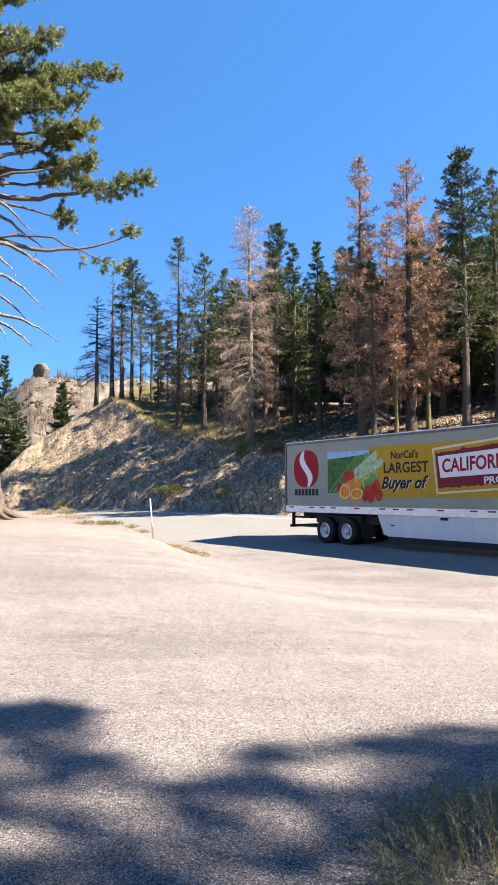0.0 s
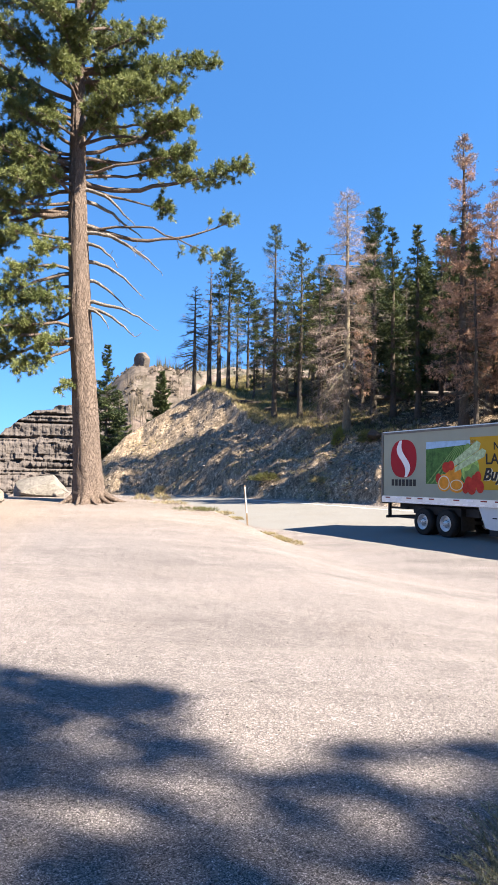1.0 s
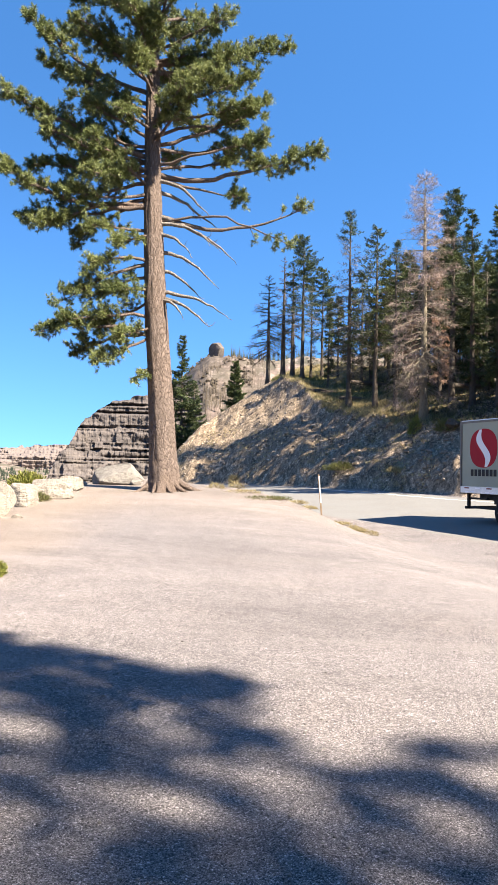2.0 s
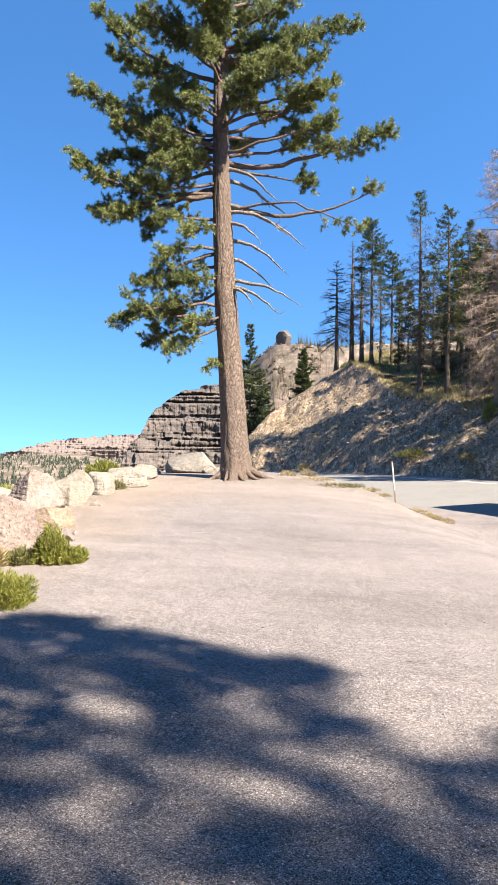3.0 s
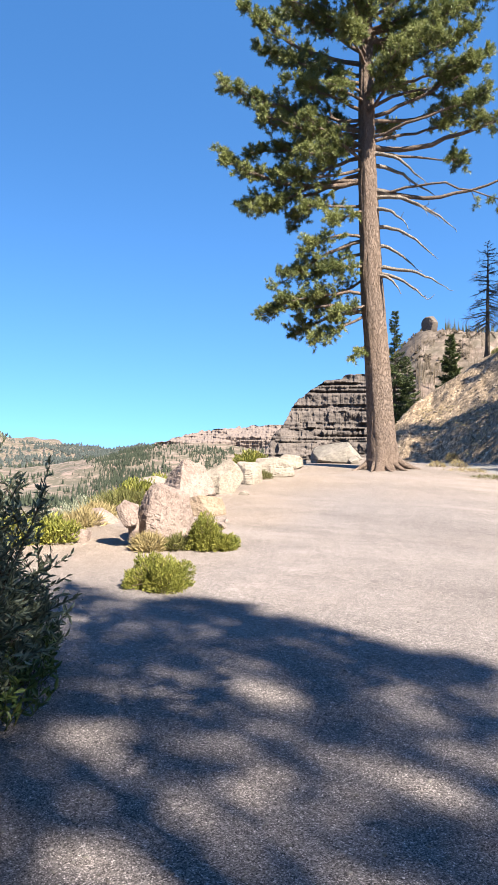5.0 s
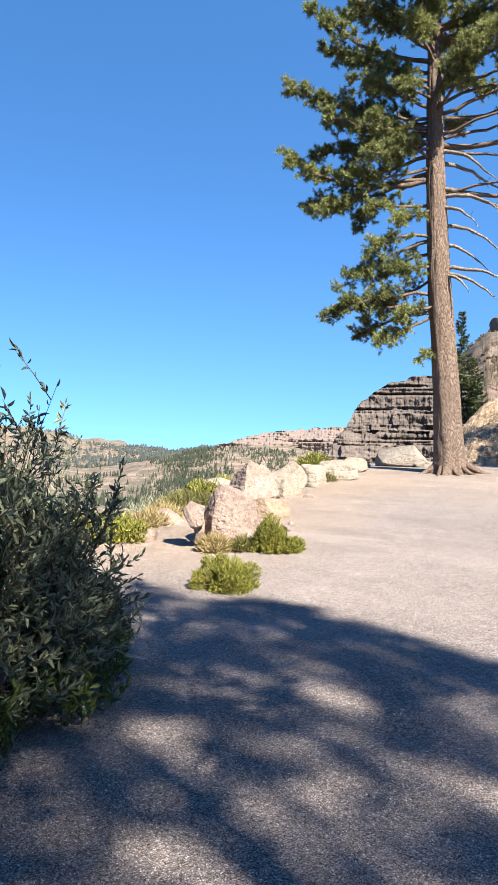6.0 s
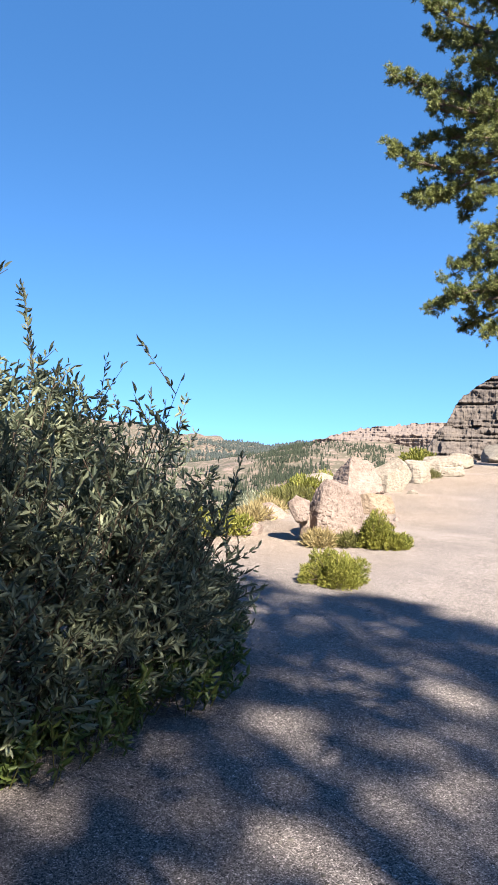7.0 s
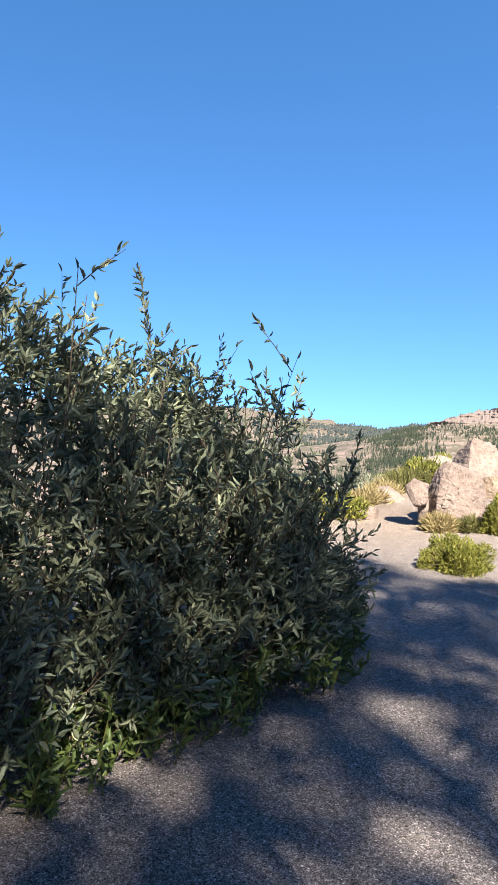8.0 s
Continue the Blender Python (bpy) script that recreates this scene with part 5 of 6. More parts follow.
def cliff(name, az0, az1, dist, tops, base_el, setback, steps, seed, label, cols=330, rows=150, grain=1.0, material="cliff"):
    """A terraced rock face from az0 to az1; tops: pairs of azimuth and height in degrees."""
    g = np.random.default_rng(seed)
    az = np.linspace(az0, az1, cols)
    v = np.linspace(0, 1, rows)
    A, V = np.meshgrid(az, v, indexing="ij")
    along = np.radians(A) * dist
    cuts = np.sort(g.uniform(0.03, 0.97, steps))
    Vw = V + 0.018 * fbm(along * 0.06 / grain, V * 2, 3, seed + 5)
    back = 0.3 * V
    for c in cuts:
        back = back + (0.7 / steps) * sstep(c - 0.002, c + 0.012, Vw) * (0.8 + fbm(along * 0.05 / grain, 0 * V + c * 50, 4, seed + 2) * 1.1)
    bed = np.zeros_like(V)
    notch = np.zeros_like(V)
    for c in cuts:
        bed = bed + (Vw > c)
        notch = notch + np.exp(-(((Vw - c - 0.004) / 0.007) ** 2)) * 1.6 * (0.45 + 1.6 * fbm(along * 0.08 / grain, 0 * V + c * 90, 3, seed + 8))
    wide = 1.2 + 2.2 * vnoise(bed * 3.7, 0 * bed, seed + 6)
    col = np.floor(along / (wide * grain) + bed * 0.37 + 0.25 * fbm(V * 20, along * 0.2, 2, seed + 11))
    block = 1.5 * (vnoise(col * 1.0, bed * 1.0, seed + 12) - 0.5) + 0.5 * (vnoise(np.floor(along / (0.55 * grain)), bed * 2.0, seed + 13) - 0.5)
    ribs = 11.0 * np.abs(fbm(along * 0.04 / grain, V * 0.6, 3, seed + 1, 0.5)) + 0.9 * fbm(along * 0.3 / grain, bed * 7.3 + V * 16, 5, seed + 3, 0.65) + block + 0.35 * fbm(along * 1.3 / grain, V * 30, 3, seed + 4) + 0.9 * notch
    D = dist + setback * back + ribs * grain
    crown = table(A, *tops) + 0.7 * fbm(along * 0.09 / grain, 0 * V, 5, seed + 9, 0.7)
    tread = 0.37
    fr = crown / tread - np.floor(crown / tread)
    crown = 0.6 * crown + 0.4 * tread * (np.floor(crown / tread) + sstep(0.45, 0.9, fr))
    el = np.minimum(base_el + (max(p[1] for p in tops) + 0.1 - base_el) * V, crown)
    Z = EYE + D * rise(el)
    # the upper rim runs back
    D = np.concatenate([D, D[:, -1:] + setback * 0.8, D[:, -1:] + setback * 2.5], 1)
    Z = np.concatenate([Z, Z[:, -1:] + 0.2 * grain, Z[:, -1:] - 4 * grain], 1)
    A = np.concatenate([A, A[:, -1:], A[:, -1:]], 1)
    X, Y = -np.sin(np.radians(A)) * D, np.cos(np.radians(A)) * D
    n, m = A.shape
    i, j = np.meshgrid(np.arange(n - 1), np.arange(m - 1), indexing="ij")
    a = i * m + j
    F = np.stack([a, a + m, a + m + 1, a + 1], -1).reshape(-1, 4)
    thing(name, mesh_of(name, np.stack([X, Y, Z], -1).reshape(-1, 3), F, material, False), label, "cliff", kind="structure")


cliff("cliff", 25.4, 13.2, 150, ((13, 6.2), (16, 6.3), (18.2, 5.75), (19.85, 5.25), (21.2, 4.75), (22.5, 4.0), (23.2, 3.0), (23.8, 1.8), (24.4, 1.2), (25.1, -0.1), (25.4, -1.5)), -4.0, 30, 34, 5, "dark layered volcanic cliff with ledges")
cliff("mesa", 34.5, 21, 1050, ((21, 1.4), (24, 1.45), (28.6, 1.4), (29.6, 1.25), (31.0, 0.95), (31.8, 0.7), (33.0, 0.1), (34.5, -0.6)), -1.6, 120, 6, 9, "flat-topped pinkish mesa across the valley", 300, 60, 5.0, "mesa")


# ---------------------------------------------------------------- low plants
def leafy_mound(name, x, y, rx, ry, h, n, leaf, material, label, seed, shape="blade", lean=(0, 0), twigs=40, group=""):
    """A dome of leafy twigs on the ground."""
    global rng
    rng = np.random.default_rng(seed)
    g = rng
    z0 = ground_z(x, y) - 0.02
    root = thing(name, None, label, "shrub", group, at=(x, y, z0))
    wood = Pile()
    for _ in range(twigs):
        a, t = g.uniform(0, 2 * np.pi), g.uniform(0.2, 1)
        e = np.array([np.cos(a) * rx * t * 0.9, np.sin(a) * ry * t * 0.9, h * math.sqrt(max(0.05, 1 - t * t)) * g.uniform(0.7, 1.0)])
        b = e * [0.2, 0.2, 0]
        v, f = tube(np.array([b, (b + e) / 2 + g.normal(size=3) * 0.02, e]), [0.007, 0.005, 0.002], 4)
        wood.add(v, f)
    part("twigwork", wood.mesh("twigwork", "twig"), root)["kind"] = "stuff"
    d = sphere_ways(n)
    d[:, 2] = np.abs(d[:, 2])
    lump = 0.8 + 0.42 * fbm(d[:, 0] * 3 + seed, d[:, 1] * 3, 3, seed)
    rr = g.uniform(0.45, 1.03, n) ** 0.55 * lump
    B = d * rr[:, None] * [rx, ry, h] + np.array([0, 0, 0.01])
    B[:, 0] += lean[0] * B[:, 2]
    B[:, 1] += lean[1] * B[:, 2]
    W = unit(d * 0.7 + g.normal(size=(n, 3)) * 0.5 + [0, 0, 0.5])
    L = g.uniform(0.6, 1.3, n) * leaf
    if shape == "blade":
        v, f = blades(B, W, L, L * 0.16)
    else:
        v, f = leaves(B, W, L, L * 0.3)
    part("foliage", mesh_of("foliage", v, f, material), root)["kind"] = "stuff"
    return root


leafy_mound("shrub", *polar(34.2, 8.35), 0.47, 0.42, 0.42, 13000, 0.038, "shrub_leaf", "low rounded yellow-green shrub on the gravel", 101, "leaf")
leafy_mound("shrub", *polar(30.4, 10.7), 0.34, 0.36, 0.52, 8500, 0.042, "shrub_leaf", "green shrub growing against a boulder", 102, "leaf")
leafy_mound("shrub", *polar(29.0, 10.6), 0.27, 0.3, 0.26, 4500, 0.042, "shrub_leaf", "small spreading green shrub by the boulders", 103, "leaf")
leafy_mound("dry_weed", *polar(34.9, 10.75), 0.32, 0.25, 0.28, 1300, 0.12, "dry_grass", "straw-coloured weed at a boulder's foot", 104)
leafy_mound("dry_weed", *polar(32.8, 10.75), 0.25, 0.22, 0.22, 1100, 0.1, "green_grass", "dull green weed at a boulder's foot", 105)
leafy_mound("shrub", *polar(26.4, 21.2), 0.7, 0.5, 0.75, 2600, 0.11, "shrub_leaf", "yellow-green shrub behind pale boulders", 106, "leaf")
leafy_mound("shrub", *polar(25.6, 19.8), 0.3, 0.3, 0.25, 700, 0.09, "green_grass", "small weed between boulders", 107)
for k, (az, d, r, h, mt) in enumerate(((41.8, 12.0, 0.5, 0.38, "shrub_leaf"), (43.5, 13.0, 0.6, 0.45, "shrub_leaf"), (40.0, 13.2, 0.4, 0.3, "dry_grass"), (38.8, 13.8, 0.42, 0.32, "dry_grass"), (37.6, 14.6, 0.6, 0.4, "green_grass"),
                                       (36.6, 15.2, 0.6, 0.4, "green_grass"), (35.6, 16.2, 0.7, 0.5, "shrub_leaf"), (45.5, 12.0, 0.7, 0.6, "shrub_leaf"), (48.0, 11.5, 0.8, 0.7, "shrub_leaf"), (34.0, 18.5, 0.8, 0.6, "shrub_leaf"), (39.6, 16.0, 0.8, 0.6, "sage_leaf"), (42.5, 17.0, 0.9, 0.7, "sage_leaf"))):
    leafy_mound("dry_weed" if mt == "dry_grass" else "shrub", *polar(az, d), r, r, h, 1500, 0.13 if mt != "shrub_leaf" else 0.09, mt, "straw-coloured grass clump at the lot's edge" if mt == "dry_grass" else "scrubby green bush at the lot's edge", 120 + k, "blade" if mt != "shrub_leaf" else "leaf", group="scrub along the edge")
# weeds round the stake and on the bank's foot
for k, (az, d, r, h, mt) in enumerate(((9.6, 21.8, 0.55, 0.16, "dry_grass"), (7.9, 20.6, 0.6, 0.14, "green_grass"), (6.8, 21.0, 0.4, 0.16, "green_grass"), (5.4, 21.8, 0.35, 0.12, "dry_grass"), (4.4, 21.5, 0.3, 0.1, "dry_grass"), (1.8, 20.8, 0.3, 0.08, "dry_grass"),
                                       (11.8, 23.0, 0.3, 0.3, "dry_grass"), (10.2, 24.0, 0.3, 0.4, "dry_grass"), (0.4, 20.2, 0.25, 0.1, "dry_grass"), (-0.5, 22.3, 0.3, 0.25, "dry_grass"), (0.7, 22.0, 0.25, 0.2, "dry_grass"))):
    leafy_mound("dry_weed", *polar(az, d), r * 1.3, r * 0.9, h * 0.7, 420, 0.08, mt, "thin dry weeds on the dirt rise", 150 + k, group="weeds by the stake", twigs=12)
leafy_mound("fir_sapling", *polar(-3.9, 57.2), 0.7, 0.7, 1.7, 1500, 0.22, "shrub_leaf", "young green fir at the bank's brow", 170)
leafy_mound("shrub", *polar(-6.5, 53.2), 1.3, 0.8, 1.1, 2000, 0.22, "green_grass", "green bush at the bank's brow", 171)
leafy_mound("shrub", *polar(1.9, 58.2), 1.8, 0.9, 0.8, 2200, 0.22, "green_grass", "yellow-green scrub at the bank's foot", 172)
leafy_mound("shrub", *polar(-2.5, 52.3), 1.0, 0.6, 0.5, 1000, 0.2, "dry_grass", "straw-coloured scrub at the bank's foot", 173)
leafy_mound("shrub", *polar(10.4, 71.5), 0.9, 0.6, 0.9, 900, 0.2, "dry_grass", "straw-coloured scrub at the bank's foot", 174)


def sage_clump(x, y):
    """The wispy grey plant close to the camera's feet."""
    global rng
    rng = np.random.default_rng(300)
    g = rng
    root = thing("sage_bush", None, "wispy grey-green sage and dry grass in shade", "shrub", at=(x, y, ground_z(x, y) - 0.01))
    stems, fol = Pile(), Pile()
    for _ in range(620):
        a, r = g.uniform(0, 2 * np.pi), 0.55 * math.sqrt(g.random())
        b = np.array([np.cos(a) * r, np.sin(a) * r, 0])
        h = 0.46 * (1.05 - r / 0.7) * g.uniform(0.6, 1.1)
        e = b * 1.35 + np.array([g.normal() * 0.06, g.normal() * 0.06, h])
        c = (b + e) / 2 + np.array([0, 0, h * 0.12])
        v, f = tube(np.array([b, c, e]), [0.0016, 0.0012, 0.0006], 3)
        stems.add(v, f)
        m = 38
        t = g.uniform(0.15, 1, m)[:, None]
        B = np.where(t < 0.5, b + (c - b) * t * 2, c + (e - c) * (t * 2 - 1))
        W = unit(g.normal(size=(m, 3)) * 0.7 + [0, 0, 0.8])
        fol.add(*blades(B, W, g.uniform(0.014, 0.034, m), np.full(m, 0.0055)))
    part("twigwork", stems.mesh("twigwork", "dry_grass"), root)["kind"] = "stuff"
    part("foliage", fol.mesh("foliage", "sage_leaf"), root)["kind"] = "stuff"


sage_clump(1.42, 3.1)


# ---------------------------------------------------------------- willow
def build_willow():
    global rng
    rng = np.random.default_rng(400)
    g = rng
    root = thing("willow_bush", None, "large dense grey-green willow bush beside the lot", "bush", at=(-4.6, 2.6, 0))
    o = np.array([-4.6, 2.6, 0])
    stems, fol, low = Pile(), Pile(), Pile()

    def top(x, y):
        h = table(y, (-1.0, 2.75), (1.2, 2.72), (2.0, 2.5), (2.4, 2.05), (2.9, 2.25), (3.3, 1.9), (3.8, 1.4), (4.4, 0.85))
        return h * (0.55 + 0.45 * sstep(-3.15, -3.95, x))

    n = 230
    for k in range(n):
        y = g.uniform(-0.6, 4.2)
        front = table(y, (-1, -3.2), (1.2, -3.35), (3.1, -3.45), (3.7, -3.75), (4.4, -4.1))
        x = front - g.uniform(0.0, 1.0) ** 1.3 * 2.2
        h = float(top(x, y)) * g.uniform(0.62, 1.02)
        out = sstep(-4.4, -3.3, x) * 0.38
        e = np.array([x + out * g.uniform(0.2, 1.0) + g.normal() * 0.1, y + g.normal() * 0.14 + (0.25 if y > 3.5 else 0.0), h])
        b = np.array([x - 0.15, y, -0.03])
        q = np.linspace(0, 1, 6)[:, None]
        line = b * (1 - q) + e * q + np.array([1.0, 0, 0]) * (-0.12 * np.sin(np.pi * q)) + g.normal(size=(6, 3)) * 0.015
        v, f = tube(line - o, np.linspace(0.011, 0.002, 6), 4)
        stems.add(v, f)
        for j in range(9):
            w = g.uniform(0.12, 0.97)
            p = np.array([np.interp(w, q[:, 0], line[:, a]) for a in range(3)])
            d = unit(np.array([g.normal() * 0.5 + 0.25 * out, g.normal() * 0.5, 0.75]))
            ln = g.uniform(0.15, 0.42)
            pts = np.array([p, p + d * ln * 0.5 + [0, 0, 0.0], p + d * ln + [0, 0, -0.02]])
            v, f = tube(pts - o, [0.004, 0.003, 0.0015], 3)
            stems.add(v, f)
            m = 14
            t = g.uniform(0.1, 1, m)[:, None]
            W = unit(d * 0.8 + g.normal(size=(m, 3)) * 0.6)
            L = g.uniform(0.55, 1.25, m) * 0.072
            fol.add(*leaves(p + d * ln * t - o, W, L, L * 0.29))
        m = 46
        t = g.uniform(0.05, 1.0, m)
        B = np.stack([np.interp(t, q[:, 0], line[:, a]) for a in range(3)], 1)
        W = unit(unit(e - b) * 0.8 + g.normal(size=(m, 3)) * 0.5)
        L = g.uniform(0.6, 1.2, m) * 0.06
        fol.add(*leaves(B - o, W, L, L * 0.25))
    # sprigs that close the outside of the bush
    for k in range(2600):
        y = g.uniform(-0.4, 4.35)
        front = table(y, (-1, -3.15), (1.2, -3.3), (3.1, -3.4), (3.7, -3.7), (4.4, -4.1))
        h = float(top(front - 0.9, y)) * 0.93
        z = g.uniform(0.05, 1.0) ** 0.9 * h
        bulge = 0.32 * (1 - (1.7 * z / h - 0.75) ** 2)
        p = np.array([front + bulge * 0.7 - g.random() ** 1.5 * 0.55 - 1.25 * (z / h) ** 1.6, y + g.normal() * 0.06, z])
        d = unit(np.array([g.uniform(0.1, 0.9), g.normal() * 0.6 + 0.25 * (y - 2) / 2, g.uniform(0.1, 1.1)]))
        ln = g.uniform(0.1, 0.3)
        v, f = tube(np.array([p - d * 0.08, p + d * ln * 0.5, p + d * ln - [0, 0, 0.01]]) - o, [0.003, 0.0025, 0.0012], 3)
        stems.add(v, f)
        m = 14
        t = g.uniform(0.0, 1, m)[:, None]
        W = unit(d * 0.9 + g.normal(size=(m, 3)) * 0.6)
        L = g.uniform(0.55, 1.25, m) * 0.072
        fol.add(*leaves(p + d * ln * t - o, W, L, L * 0.29))
    # single shoots above the rest
    for x, y, h, lx, ly in ((-5.2, 3.25, 2.85, -0.2, -0.1), (-4.9, 1.6, 2.7, 0.05, 0), (-4.6, 1.2, 2.72, 0, 0.1), (-5.0, 0.8, 2.7, 0, 0), (-4.5, 3.3, 2.25, 0.05, 0.1), (-4.4, 3.7, 2.0, 0.05, 0.05), (-4.7, 2.2, 2.6, 0, 0), (-3.95, 4.0, 0.85, 0.5, 0.3), (-3.9, 3.9, 0.7, 0.45, 0.35), (-3.85, 4.05, 0.55, 0.4, 0.25), (-4.5, 4.1, 1.72, 0.2, 0.25)):
        b = np.array([x - lx, y - ly, 0.4 if h > 1 else 0.1])
        e = np.array([x + lx * 0.3, y + ly * 0.3, h])
        q = np.linspace(0, 1, 8)[:, None]
        line = b * (1 - q) + e * q + np.array([lx, ly, 0]) * 0.3 * q * q
        v, f = tube(line - o, np.linspace(0.008, 0.0015, 8), 4)
        stems.add(v, f)
        m = 110 if h > 2.8 else 44
        t = np.linspace(0.45, 1.0, m)
        B = np.stack([np.interp(t, q[:, 0], line[:, a]) for a in range(3)], 1)
        W = unit(unit(e - b) * 0.9 + g.normal(size=(m, 3)) * 0.5)
        L = g.uniform(0.7, 1.2, m) * (0.085 if h > 2.8 else 0.065)
        fol.add(*leaves(B - o, W, L, L * 0.27))
    part("twigwork", stems.mesh("twigwork", "twig"), root)["kind"] = "stuff"
    part("foliage", fol.mesh("foliage", "willow_leaf"), root)["kind"] = "stuff"


def green_herb(y0, seed):
    """One leafy clump along the willow's foot."""
    global rng
    rng = np.random.default_rng(seed)
    g = rng
    x0 = float(table(y0, (0, -3.1), (1.2, -3.2), (2.0, -3.2), (3.1, -3.35), (3.9, -3.75))) - 0.1
    root = thing("green_herb", None, "broad-leaved green herb at the willow's foot", "herb", "herbs under the willow", at=(x0, y0, 0))
    low, stalk = Pile(), Pile()
    for k in range(24):
        b = np.array([g.uniform(-0.3, 0.2), g.normal() * 0.16, -0.01])
        h = g.uniform(0.12, 0.42)
        e = b + [g.normal() * 0.08 + 0.06, g.normal() * 0.08, h]
        stalk.add(*tube(np.array([b, (b + e) / 2, e]), [0.004, 0.003, 0.002], 4))
        m = 15
        t = g.uniform(0.15, 1, m)[:, None]
        W = unit(g.normal(size=(m, 3)) * 0.7 + [0.1, 0, 0.55])
        L = g.uniform(0.6, 1.2, m) * 0.075
        low.add(*leaves(b * (1 - t) + e * t, W, L, L * 0.3))
    part("twigwork", stalk.mesh("twigwork", "green_grass"), root)["kind"] = "stuff"
    part("foliage", low.mesh("foliage", "lush_leaf"), root)["kind"] = "stuff"


build_willow()
for k in range(10):
    green_herb(0.5 + k * 0.37, 450 + k)


# ---------------------------------------------------------------- tree behind the camera that shades the lot
def shade_spot(x, y):
    """1 where the lot lies in the tree's shade, 0 in the gaps of light."""
    lim = table(x, (-9, 6.6), (-5.3, 6.5), (-4.3, 6.4), (-3.6, 6.75), (-2.5, 6.2), (-1.6, 5.9), (-1.0, 5.9), (-0.5, 4.6), (-0.1, 4.2), (0.35, 4.75), (1.4, 4.8), (3, 5.2), (5, 5.0))
    lim = lim + 0.22 * fbm(x * 2.2, y * 0.5, 3, 31)
    v = (y < lim) * 1.0
    # gaps in the crown: wide, middling and faint
    wide = ((-1.05, 3.63, 0.52, 0.27, -30), (-1.93, 2.38, 0.46, 0.36, -20), (-2.77, 3.2, 0.42, 0.28, -25), (-2.05, 4.35, 0.42, 0.25, -20))
    middling = ((-1.1, 4.45, 0.55, 0.2, -28), (-0.75, 4.0, 0.4, 0.18, -30), (0.6, 4.3, 0.35, 0.17, -10), (0.7, 3.76, 0.35, 0.2, -20), (-2.68, 4.95, 0.5, 0.18, -15),
                (1.08, 4.43, 0.3, 0.15, 0), (-0.42, 3.87, 0.5, 0.2, -30), (1.5, 2.9, 0.8, 0.4, -15), (-3.5, 1.8, 0.45, 0.28, -20))
    faint = ((-2.0, 3.55, 0.3, 0.25, 0), (-1.96, 2.91, 0.3, 0.2, 0), (-1.32, 2.9, 0.4, 0.22, -20), (-3.89, 5.56, 0.5, 0.2, -10), (-3.06, 5.2, 0.4, 0.18, -10),
             (-2.6, 2.1, 0.4, 0.25, -20), (-3.1, 1.38, 0.4, 0.3, -20), (0.1, 3.2, 0.4, 0.2, -20), (-0.5, 2.75, 0.45, 0.2, -25), (-3.7, 2.9, 0.4, 0.3, -20), (-4.2, 3.9, 0.4, 0.25, -10), (1.0, 2.3, 0.5, 0.3, -20))
    for gaps, share in ((wide, 1.0), (middling, 0.75), (faint, 0.5)):
        for cx, cy, lx, ly, deg in gaps:
            c, s = math.cos(radians(deg)), math.sin(radians(deg))
            a, b = (x - cx) * c + (y - cy) * s, -(x - cx) * s + (y - cy) * c
            v = v * (1 - share * np.exp(-((a / lx) ** 2 + (b / ly) ** 2) * 0.75))
    loose = 0.35 + 0.65 * sstep(-0.05, 0.2, fbm(x * 1.3, y * 1.3, 3, 44))
    loose = loose * (1 - 0.75 * sstep(-4.8, -5.8, x))
    return np.where(x < -4.3, v * loose, v)


